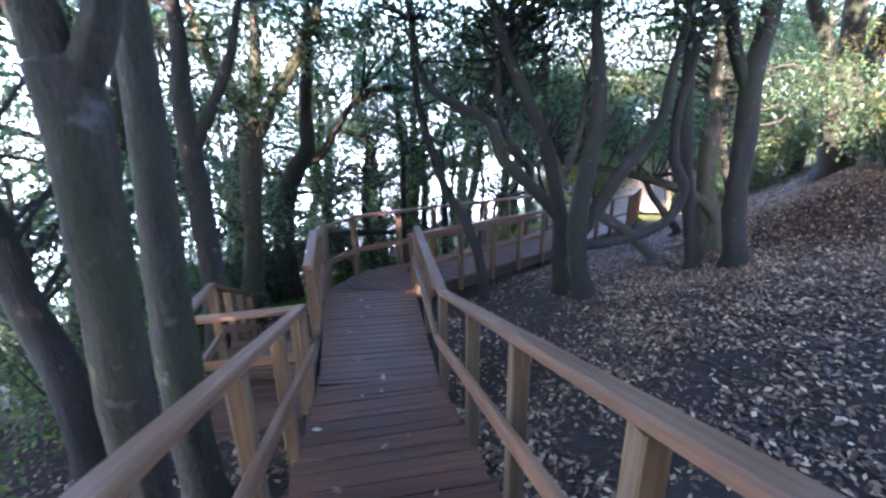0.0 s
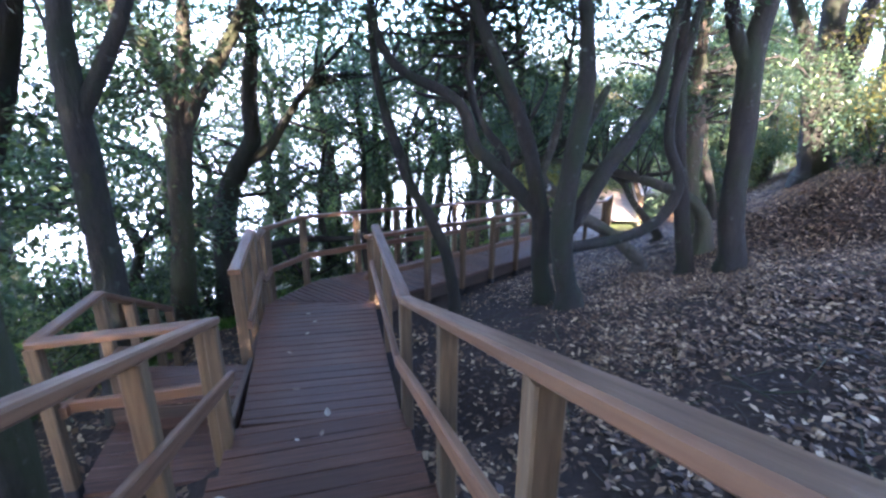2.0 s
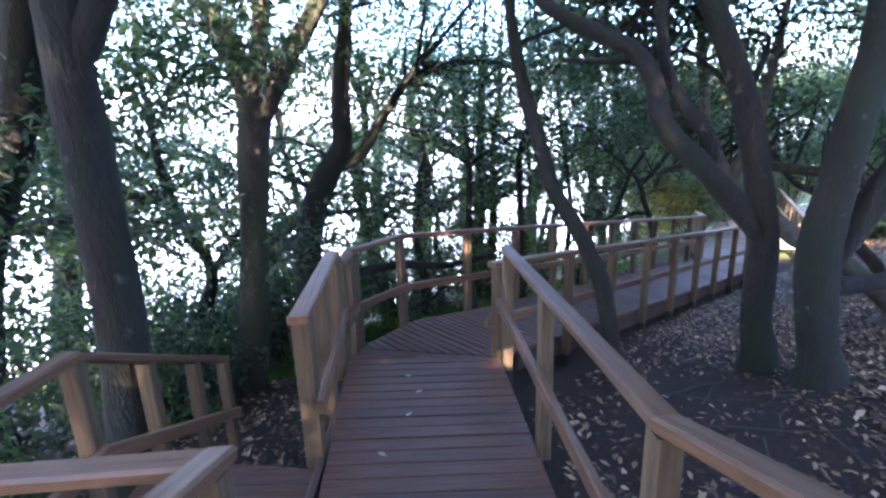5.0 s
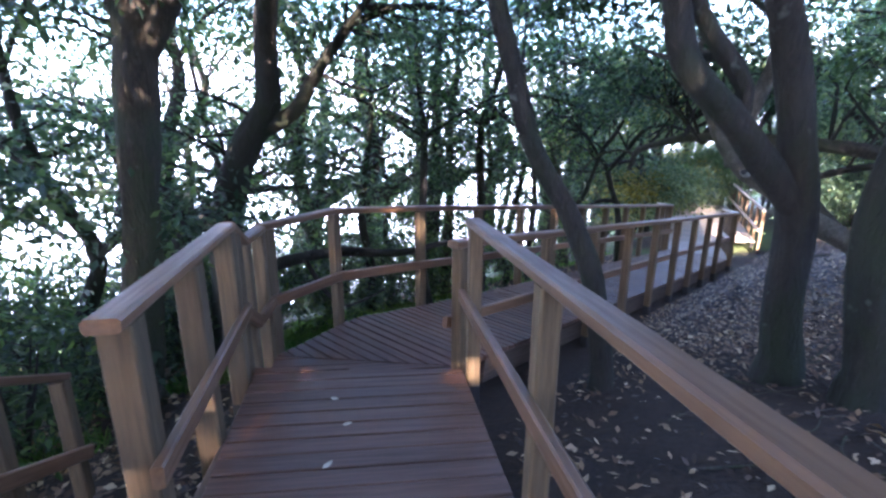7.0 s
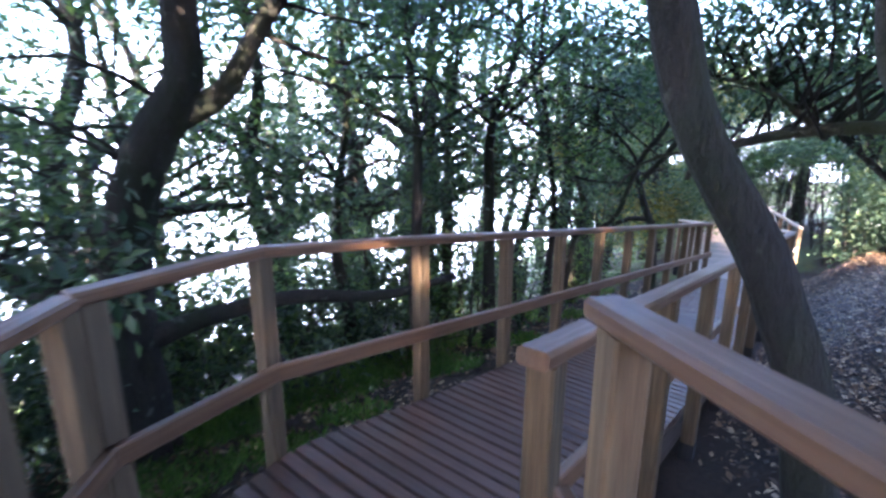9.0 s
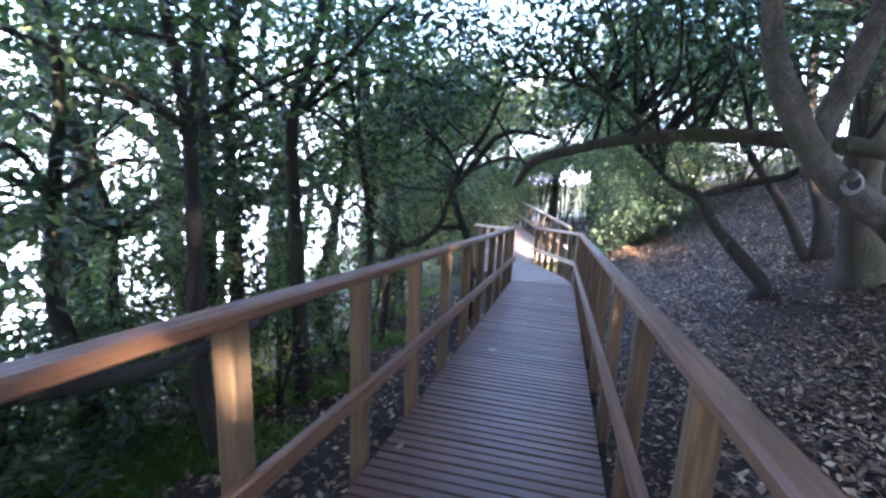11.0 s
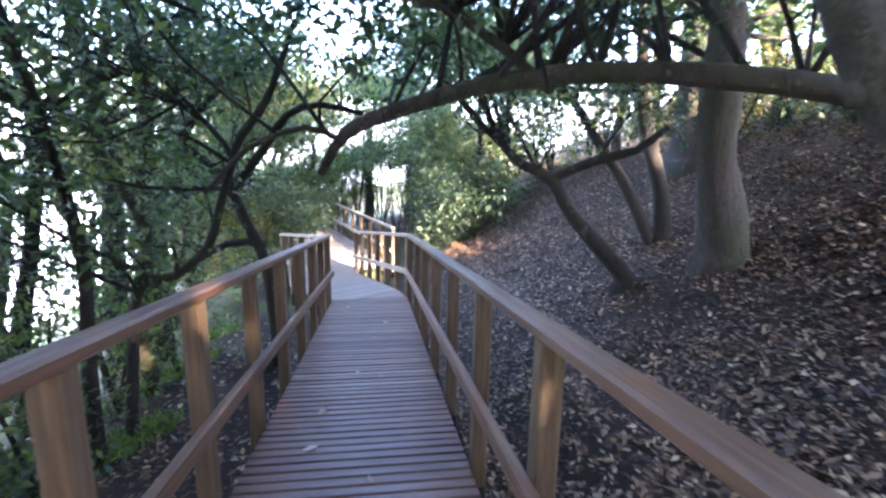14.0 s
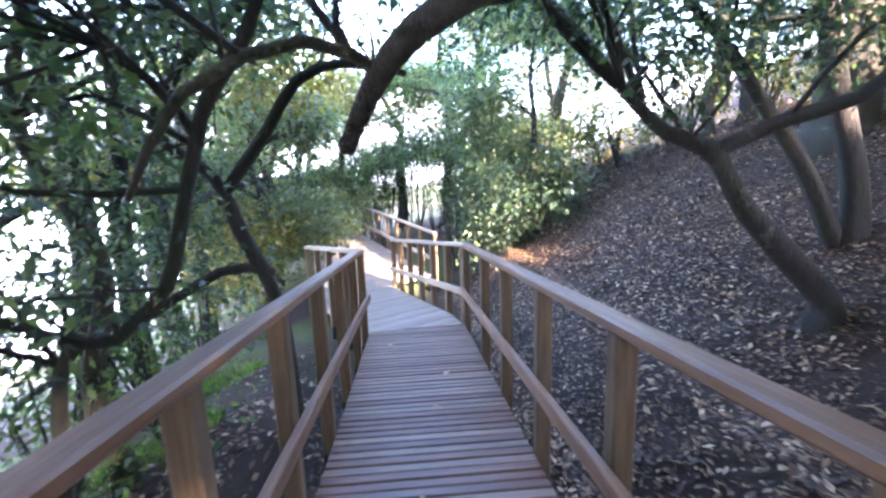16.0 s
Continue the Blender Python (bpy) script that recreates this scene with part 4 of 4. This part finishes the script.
# ---- the wood around ----
def wild_tree(x, y, seed, height, lean, label, leaf_mat=None, dense=1.0, size=0.10, low=False, high=False, stout=1.0):
    """A crooked woodland tree with a fork and a loose crown."""
    rng = np.random.default_rng(seed)
    g = ground_z(x, y)
    r = 0.028 * stout * height * rng.uniform(0.8, 1.2)
    lx, ly = lean
    pts = []
    for k in (0, 0.15, 0.32, 0.5, 0.7, 1.0):
        w = rng.normal(size=2) * 0.05 * height * k
        pts.append((x + lx * k * height + w[0], y + ly * k * height + w[1], g + k * height, r * (1 - 0.85 * k)))
    limbs = [pts]
    crown = [((pts[-1][0], pts[-1][1], pts[-1][2] - 0.5), (0.24 * height, 0.24 * height, 0.13 * height), int(44 * dense))]
    for k in range(6):
        i = 3 + k % 2 if high else 2 + k % 3
        p = pts[i]
        a2 = 2.4 * k + rng.uniform(-0.5, 0.5)
        ln = height * rng.uniform(0.2, 0.36)
        q = (p[0] + math.cos(a2) * ln * 0.5, p[1] + math.sin(a2) * ln * 0.5, p[2] + ln * 0.3, p[3] * 0.6)
        t = (p[0] + math.cos(a2) * ln, p[1] + math.sin(a2) * ln, p[2] + ln * rng.uniform(0.1, 0.6), p[3] * 0.25)
        limbs.append([(*p[:3], p[3] * 0.55), (*q[:3], q[3] * 0.7), t])
        crown.append((t[:3], (0.16 * height, 0.16 * height, 0.085 * height), int(40 * dense)))
    if low:
        crown.append(((x, y, g + 0.28 * height), (0.24 * height, 0.24 * height, 0.16 * height), int(60 * dense)))
    return tree(limbs, crown, label, M_BARK_DARK if seed % 3 else M_BARK, leaf_mat, seed, 24, size, twig_every=4, sides=9, spread=0.42)


def shrub(x, y, seed, height, radius, label, leaf_mat, n=60, size=0.09):
    rng = np.random.default_rng(seed)
    g = ground_z(x, y)
    limbs = []
    for k in range(5):
        a2 = rng.uniform(0, 6.28)
        d = radius * rng.uniform(0.2, 0.6)
        limbs.append([(x, y, g + 0.02, 0.022), (x + math.cos(a2) * d * 0.5, y + math.sin(a2) * d * 0.5, g + height * 0.45, 0.016), (x + math.cos(a2) * d, y + math.sin(a2) * d, g + height * 0.9, 0.006)])
    return tree(limbs, [((x, y, g + height * 0.55), (radius, radius, height * 0.5), n)], label, M_BARK_DARK, leaf_mat, seed, 24, size, name="shrub", root=False, twig_every=5, sides=6)


rng_wood = random.Random(5)
for i, (x, y, h) in enumerate([(12.0, 19.6, 6.5), (13.8, 22.6, 8), (12.2, 26.6, 8), (15.6, 19.4, 7.5), (9.2, 29.5, 9), (10.8, 17.0, 5.0), (16.8, 23.0, 8)]):
    wild_tree(x, y, 480 + i, h, (-0.03, 0.0), "full green tree beyond the bank at the end of the walk", M_LEAF_SKYLIT if i % 2 else M_LEAF_LIGHT, 1.25, 0.12, low=True, stout=0.7)
# The one at y < 0 is unseen, thinned to dapple the sun.
TREES = [(-5.2, 11.5, 7), (-7.5, 9.5, 8), (-6.5, 14.0, 8), (-3.0, 13.6, 7), (-1.0, 14.6, 7), (-4.5, 17.5, 9), (-1.2, 18.5, 8.5), (-2.6, 15.8, 8), 
         (-9.5, 13.0, 9), (-8.0, 18.0, 9), (0.8, 20.5, 9), (-6.2, 5.2, 6), (-7.4, 7.4, 7), (-4.9, 9.4, 5.5), (-5.6, 1.0, 8), (-8.5, 4.5, 8), (-3.4, -1.8, 5.2), (-11.0, 8.5, 9), (3.7, 19.2, 7), (-3.2, 21.0, 10), (-6.2, 21.5, 10)]
for i, (x, y, h) in enumerate(TREES):
    wild_tree(x, y, 100 + i, h, (rng_wood.uniform(-0.08, 0.08), rng_wood.uniform(-0.06, 0.06)), "leafy woodland tree on the slope below the boardwalk", None, 0.5 if y < 0 else 0.8 if x < -2.5 and y < 12.5 else 0.62 if x < -2 else 0.5, 0.12, low=(i % 3 == 0 and x < -1.5))
rng_more = random.Random(17)
for i, (x, y, h) in enumerate([(-2.0, 12.9, 5.5), (0.3, 15.2, 6), (1.0, 18.0, 7), (-0.6, 16.6, 7), (-4.2, 12.4, 6), (-1.8, 14.2, 5)]):
    wild_tree(x, y, 440 + i, h, (rng_more.uniform(-0.08, 0.04), rng_more.uniform(-0.04, 0.06)), "leafy small tree on the slope below the boardwalk", M_LEAF_LIGHT if i % 3 == 1 else None, 0.38, 0.105, high=True, stout=0.6)
for i, (x, y, h) in enumerate([(1.15, 13.9, 6.0), (0.1, 12.9, 6.5), (2.0, 15.1, 6.0), (-0.9, 12.0, 6.0), (0.9, 15.6, 7.0), (-0.6, 14.0, 7.0)]):
    wild_tree(x, y, 460 + i, h, (rng_more.uniform(-0.03, 0.06), rng_more.uniform(-0.04, 0.04)), "slim young tree with fresh green leaves close below the railing", M_LEAF_LIGHT if i % 2 else None, 0.26, 0.09, high=True, stout=0.5)
for i, (x, y, h, r) in enumerate([(-0.2, 12.9, 1.2, 0.8), (0.7, 13.7, 1.1, 0.7), (1.6, 15.0, 1.3, 0.8), (-0.3, 14.2, 1.8, 1.1), (0.9, 16.2, 2.0, 1.1), (-4.4, 10.6, 1.4, 0.9), (1.9, 16.6, 1.7, 0.8), (-3.4, 14.6, 2.4, 1.3), (-1.4, 16.2, 2.6, 1.3), (3.0, 18.4, 2.0, 1.0), (0.1, 14.4, 2.3, 1.0), (1.0, 15.3, 2.4, 1.0), (-0.9, 13.6, 2.2, 1.0)]):
    shrub(x, y, 600 + i, h, r, "leafy green undergrowth shrub below the railing", M_LEAF if i % 2 else M_LEAF_LIGHT, 60 if h > 2.1 else 22, 0.085)
for i, (x, y, h, r) in enumerate([(-5.0, 9.6, 1.5, 1.2), (-5.6, 11.0, 1.8, 1.3), (-6.6, 8.4, 1.8, 1.3), (-4.6, 12.0, 1.6, 1.2), (-5.8, 12.9, 2.0, 1.4), (-7.0, 10.1, 2.0, 1.4), (-7.8, 12.2, 2.2, 1.5), (-4.9, 6.5, 1.3, 1.0), (-6.2, 5.4, 1.5, 1.2), (-5.1, 3.1, 1.4, 1.1), (-7.4, 6.6, 2.0, 1.4), (-4.4, 8.4, 1.1, 0.9), (-7.2, 3.4, 2.0, 1.5)]):
    shrub(x, y, 640 + i, h, r, "dark green shrub in the hollow below the boardwalk", M_LEAF_LIGHT if i % 4 == 1 else M_LEAF, 62, 0.1)
for i in range(15):
    k = i / 14
    x, y = -7.0 + 6.0 * k + rng_more.uniform(-0.5, 0.5), 8.4 + 6.4 * k + rng_more.uniform(-0.5, 0.5) + (1.0 if i % 2 else -0.3)
    shrub(x, y, 700 + i, rng_more.uniform(1.5, 2.5), rng_more.uniform(1.0, 1.4), "dense evergreen bush below the boardwalk", M_LEAF_LIGHT if i % 3 == 2 else M_LEAF, 80, 0.105)
for i, (x, y, h, r) in enumerate([(10.0, 18.7, 3.1, 1.2), (10.9, 20.3, 3.3, 1.3), (11.8, 22.0, 3.3, 1.3), (12.7, 23.9, 3.6, 1.4), (9.3, 17.2, 2.3, 1.0), (11.6, 18.6, 3.2, 1.4), (13.0, 20.6, 3.6, 1.5), (12.4, 25.0, 3.4, 1.4), (11.4, 26.4, 3.2, 1.4), (13.2, 27.0, 4.0, 1.6), (9.8, 27.4, 3.4, 1.6), (13.6, 25.6, 4.6, 1.5), (14.6, 26.8, 5.2, 1.8)]):
    shrub(x, y, 740 + i, h, r, "leafy green bush crowding the far railing", M_LEAF_LIGHT if i % 2 else M_LEAF, 150, 0.1)
# Trees with y < 0 are unseen, sized and thinned to screen the sun.
UP_AND_SCREEN = [(12.0, 13.0, 7), (14.5, 9.5, 7), (3.4, -3.0, 4.0), (8.0, -2.5, 4.0), (13.2, 17.8, 7), (15.5, 14.5, 7), (9.2, 8.0, 6.5),
      (0.6, -5.0, 7.5), (-0.9, -5.4, 8), (5.8, -6.5, 5), (-0.8, -9.0, 9), (3.5, -10.0, 6), (9.0, -8.0, 4.5), (-4.5, -9.5, 4.5), (-6.8, -4.0, 8), (1.6, -14.0, 8), (-3.0, -14.0, 10), (6.5, -14.0, 6), (-7.5, -13.0, 6), (-1.5, -19.0, 11), (-9.5, -8.5, 9), (-6.0, -19.0, 7), (-2.2, -7.6, 8)]
for i, (x, y, h) in enumerate(UP_AND_SCREEN):
    wild_tree(x, y, 200 + i, h, (rng_wood.uniform(-0.1, 0.05), rng_wood.uniform(-0.05, 0.1)), "crooked woodland tree; those behind the start unseen, added to block sun", None, 0.9 if y > 0 else 0.45 if -5 < x < -1.5 else 0.7, 0.115 if y > 0 else 0.36, low=y < 0, high=True)
for i, (x, y, h, r) in enumerate([(-4.6, 5.0, 1.4, 1.0), (-5.8, 3.6, 1.6, 1.1), (-4.2, 7.6, 1.2, 0.8), (-6.6, 6.4, 2.2, 1.3), (-3.9, 2.2, 0.9, 0.7), (-4.6, 13.4, 2.4, 1.3), (-2.4, 16.0, 2.6, 1.4), (0.2, 17.0, 2.4, 1.2), (-5.6, 8.9, 1.8, 1.1), (-7.0, 11.5, 2.6, 1.3), (2.4, 15.4, 1.5, 0.7), (3.4, 17.2, 1.8, 0.8)]):
    shrub(x, y, 300 + i, h, r, "green shrub below the railing", M_LEAF if i % 2 else M_LEAF_LIGHT, 30)
for i, (x, y, h, r, n) in enumerate([(9.8, 16.3, 1.9, 1.2, 90), (10.9, 18.4, 3.4, 1.7, 130), (12.2, 20.6, 4.0, 1.9, 130), (13.2, 23.4, 4.5, 2.0, 130),
                                     (13.0, 27.0, 5.0, 2.2, 120), (9.4, 28.5, 4.6, 2.2, 120), (6.4, 26.8, 4.6, 2.0, 110), (6.6, 23.6, 2.2, 1.1, 60), (8.3, 26.6, 3.6, 1.8, 110), (11.6, 27.6, 4.0, 2.0, 110), (9.8, 25.0, 2.4, 1.6, 120), (11.4, 23.6, 2.2, 1.5, 110), (14.6, 25.4, 3.0, 1.8, 110), (10.6, 29.6, 4.2, 2.2, 120), (14.4, 29.6, 4.6, 2.4, 120), (7.6, 24.8, 1.8, 1.2, 80), (16.5, 23.0, 3.2, 2.0, 110), (12.4, 18.6, 2.0, 1.4, 90), (14.4, 19.4, 2.4, 1.7, 90), (17.0, 26.0, 3.6, 2.2, 120), (19.0, 23.5, 3.6, 2.2, 120), (20.0, 28.0, 4.2, 2.6, 130), (16.8, 30.5, 4.2, 2.4, 120), (22.5, 25.5, 4.2, 2.6, 120), (18.5, 20.0, 3.2, 2.0, 100)]):
    shrub(x, y, 330 + i, h, r, "pale green bush at the edge of the clearing", M_LEAF_SKYLIT if i else M_LEAF, n, 0.11)
for i, (x, y, h) in enumerate([(10.6, 10.4, 4.5), (12.8, 11.0, 5), (15.5, 11.5, 6), (11.6, 13.6, 4.5)]):
    wild_tree(x, y, 400 + i, h, (rng_wood.uniform(-0.1, 0.05), rng_wood.uniform(-0.05, 0.1)), "small tree with sunlit yellow-green leaves up the bank", M_LEAF_SUNLIT if i % 2 == 0 else M_LEAF_LIGHT, 0.42, 0.1)
for i, (x, y, h) in enumerate([(4.6, 20.6, 6), (5.6, 23.4, 7), (7.2, 27.0, 7), (14.6, 21.5, 7), (9.5, 31.0, 9), (15.0, 26.5, 8), (12.5, 30.0, 9), (4.0, 26.5, 8), (7.4, 23.0, 5.5), (9.0, 26.4, 7), (6.2, 21.4, 5), (11.2, 28.0, 7)]):
    wild_tree(x, y, 360 + i, h, (0, 0), "pale green and yellow tree beyond the end of the walk", M_LEAF_SUNLIT if i % 3 == 0 else M_LEAF_SKYLIT, 0.95, 0.15, low=True)


for i in range(18):
    a2 = 7.0 + 0.55 * i
    x, y = 8.4 + 0.32 * i + rng_wood.uniform(-0.8, 0.8), a2 + rng_wood.uniform(-0.8, 0.8)
    shrub(x, y, 520 + i, rng_wood.uniform(1.2, 2.4), rng_wood.uniform(0.8, 1.3), "low green bush up the bank", (M_LEAF, M_LEAF_LIGHT, M_LEAF_SUNLIT)[i % 3], 44, 0.09)


# ---- leaf litter ----
def litter(n, seed, region, size, name, label, low=0.7, high=30.0, cover=-0.12):
    rng = np.random.default_rng(seed)
    xs, ys = rng.uniform(region[0], region[1], n), rng.uniform(region[2], region[3], n)
    keep = np.array([low < uphill(x, y) < high and noise.noise((x * 1.1, y * 1.1, 9.0)) + rng.uniform(-0.5, 0.5) > cover and math.hypot(x - 1.3, y - 7.0) > rng.uniform(0.2, 2.2) and min(x - region[0], region[1] - x, y - region[2], region[3] - y) > rng.uniform(-0.2, 1.6) for x, y in zip(xs, ys)])
    xs, ys = xs[keep], ys[keep]
    z = np.array([ground_z(x, y) for x, y in zip(xs, ys)]) + rng.uniform(0.004, 0.03, len(xs))
    m = len(xs)
    c = np.stack([xs, ys, z], 1)
    a2 = rng.uniform(0, 2 * math.pi, m)
    tilt = rng.normal(size=m) * 0.3
    d = np.stack([np.cos(a2), np.sin(a2), tilt], 1)
    s = np.stack([-np.sin(a2), np.cos(a2), rng.normal(size=m) * 0.3], 1)
    L = size * rng.uniform(0.6, 1.4, (m, 1))
    W = L * rng.uniform(0.18, 0.32, (m, 1))
    up = np.array((0, 0, 1.0))
    curl = W * rng.uniform(0.1, 0.9, (m, 1))
    V = np.stack([c - d * L / 2 + up * curl * 0.5, c + s * W + up * curl, c + d * L / 2 + up * curl * 0.7, c - s * W + up * curl], 1).reshape(-1, 3)
    i = np.arange(m)[:, None] * 4
    F = np.concatenate([i + np.array((0, 1, 2)), i + np.array((0, 2, 3))], 1).reshape(-1, 3)
    tagged(new(name, mesh_from(name, V, F, M_LITTER)), label, "leaf litter", kind="stuff")


litter(92000, 41, (-1.5, 10.5, -2.5, 10.0), 0.066, "leaf_litter", "dry pale brown fallen leaves strewn on the slope", 0.55)
litter(175000, 42, (1.0, 13.5, 4.0, 18.0), 0.052, "leaf_litter", "dry brown fallen leaves on the upper bank", 0.15, 30.0, -0.62)
litter(40000, 43, (-6.5, 5.0, 1.0, 17.0), 0.075, "leaf_litter", "scattered fallen leaves below the boardwalk", -6.0, -0.7, -0.3)



def grass_patch(spots, seed):
    """Short bright grass in small patches among the litter."""
    rng = np.random.default_rng(seed)
    V, F = [], []
    for x, y, r in spots:
        for k in range(int(2600 * r * r)):
            a2, d = rng.uniform(0, 6.28), r * math.sqrt(rng.uniform())
            px, py = x + d * math.cos(a2), y + 0.7 * d * math.sin(a2)
            g, h, w, b2 = ground_z(px, py) - 0.01, rng.uniform(0.05, 0.15), rng.uniform(0.004, 0.008), rng.uniform(0, 6.28)
            lx, ly = rng.normal(size=2) * 0.04
            c, s2 = math.cos(b2) * w, math.sin(b2) * w
            o = len(V)
            V += [(px - c, py - s2, g), (px + c, py + s2, g), (px + lx * 0.4 + c * 0.7, py + ly * 0.4 + s2 * 0.7, g + h * 0.6), (px + lx, py + ly, g + h)]
            F += [(o, o + 1, o + 2), (o, o + 2, o + 3)]
    tagged(new("grass", mesh_from("grass", V, F, M_GRASS)), "short bright green grass in patches among fallen leaves", "grass", kind="stuff")


grass_patch([(-2.5, 13.2, 1.2), (-2.5, 11.9, 1.3), (-3.5, 11.0, 1.1), (-1.3, 12.4, 0.9), (-3.2, 9.6, 0.8), (-2.2, 10.0, 0.5), (-2.9, 11.0, 0.6), (-1.6, 10.7, 0.4), (-0.6, 11.8, 0.5), (-1.6, 12.2, 0.6), (0.4, 12.9, 0.5), (-0.4, 13.4, 0.6), (1.4, 14.0, 0.5), (0.8, 14.8, 0.6), (-3.6, 9.2, 0.5), (-4.0, 7.6, 0.5), (2.4, 15.6, 0.6), (3.6, 16.8, 0.6)], 77)


def sticks(n, seed, spans):
    """Fallen dead twigs lying on the ground."""
    rng = random.Random(seed)
    bm = bmesh.new()
    for k in range(n):
        x0, x1, y0, y1 = spans[k % len(spans)]
        x, y, a2, ln, r = rng.uniform(x0, x1), rng.uniform(y0, y1), rng.uniform(0, 6.28), rng.uniform(0.25, 1.1), rng.uniform(0.004, 0.012)
        if abs(uphill(x, y)) < 0.95:
            continue
        ends = [(x + math.cos(a2) * ln * f, y + math.sin(a2) * ln * f + 0.06 * math.sin(5 * f + k), f) for f in (-0.5, -0.1, 0.25, 0.5)]
        prev = None
        for ex, ey, f in ends:
            z = ground_z(ex, ey) + r + 0.012
            rr = r * (1 - 0.6 * (f + 0.5))
            ring = [bm.verts.new((ex - math.sin(a2) * rr * math.cos(q), ey + math.cos(a2) * rr * math.cos(q), z + rr * math.sin(q))) for q in (0, 1.26, 2.51, 3.77, 5.03)]
            if prev:
                for q in range(5):
                    bm.faces.new((prev[q], prev[(q + 1) % 5], ring[(q + 1) % 5], ring[q]))
            prev = ring
    ob = link("dead_twigs", bm, M_BARK)
    tagged(ob, "dead grey twigs lying scattered among the fallen leaves", "twigs", kind="stuff")


sticks(330, 12, [(1.2, 5.0, 1.5, 8.0), (2.5, 9.0, 7.5, 15.0), (-4.5, 1.5, 8.5, 15.0)])


def deck_leaves():
    """A few dry leaves lying on the boards."""
    rng = random.Random(8)
    for i in range(34):
        if i < 22:
            y = rng.uniform(0.6, 7.0)
            x = -0.2 - 0.155 * y + rng.uniform(-0.5, 0.5)
            k = int((y + 0.9) / 5.19 * 12)
            z = Z_TOP - (Z_TOP - Z_KNEE) / 12 * (k + 1) if y < 4.15 else z_lower(x, y)
        else:
            s = rng.uniform(0.6, 9.0)
            o = rng.uniform(-0.5, 0.5)
            x, y = -0.95 + RUN.x * s - RUN.y * o, 8.0 + RUN.y * s + RUN.x * o
            z = z_run(x, y)
        size = rng.uniform(0.025, 0.06)
        bm = bmesh.new()
        ring = [(-1, 0, 0.1), (-0.4, 0.45, 0.2), (0.3, 0.42, 0.16), (1, 0, 0.3), (0.3, -0.42, 0.2), (-0.4, -0.45, 0.14)]
        vs = [bm.verts.new((a2 * size, b2 * size, c * size)) for a2, b2, c in ring]
        mid = [bm.verts.new((-0.35 * size, 0, 0.02 * size)), bm.verts.new((0.35 * size, 0, 0.05 * size))]
        bm.faces.new((vs[0], mid[0], vs[1]))
        bm.faces.new((vs[1], mid[0], mid[1], vs[2]))
        bm.faces.new((vs[2], mid[1], vs[3]))
        bm.faces.new((vs[3], mid[1], vs[4]))
        bm.faces.new((vs[4], mid[1], mid[0], vs[5]))
        bm.faces.new((vs[5], mid[0], vs[0]))
        ob = link("fallen_leaf", bm, M_PALE)
        ob.matrix_world = Matrix.Translation((x, y, z + 0.006)) @ Matrix.Rotation(rng.uniform(0, 6.28), 4, "Z")
        tagged(ob, "small pale dry leaf lying on the boards", "fallen leaf", group="leaves on the boards")


def pale_build(nt, b):
    info = nt.nodes.new("ShaderNodeObjectInfo")
    nt.links.new(ramp(nt, info.outputs["Random"], (0.0, (0.20, 0.13, 0.08)), (1.0, (0.55, 0.48, 0.36))), b.inputs["Base Color"])
    b.inputs["Roughness"].default_value = 0.7


M_PALE = material("pale dry leaf", pale_build)
deck_leaves()


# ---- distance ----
# Emission stands in for the overexposed distance; the shell is an added backdrop.
def backdrop_glow_build(nt, b):
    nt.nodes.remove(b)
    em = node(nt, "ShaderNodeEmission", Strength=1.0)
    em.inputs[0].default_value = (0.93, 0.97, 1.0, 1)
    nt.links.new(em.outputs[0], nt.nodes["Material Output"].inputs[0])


M_BACKDROP_GLOW = material("backdrop glow for the bright distance", backdrop_glow_build)


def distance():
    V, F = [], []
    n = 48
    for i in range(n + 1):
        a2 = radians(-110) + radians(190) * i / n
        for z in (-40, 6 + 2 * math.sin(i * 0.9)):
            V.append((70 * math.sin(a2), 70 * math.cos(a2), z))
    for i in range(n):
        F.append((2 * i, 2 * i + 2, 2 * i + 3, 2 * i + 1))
    tagged(new("backdrop", mesh_from("backdrop", V, F, M_BACKDROP_GLOW)), "glowing backdrop shell for the bright hazy distance beyond the wood", "backdrop", kind="structure")


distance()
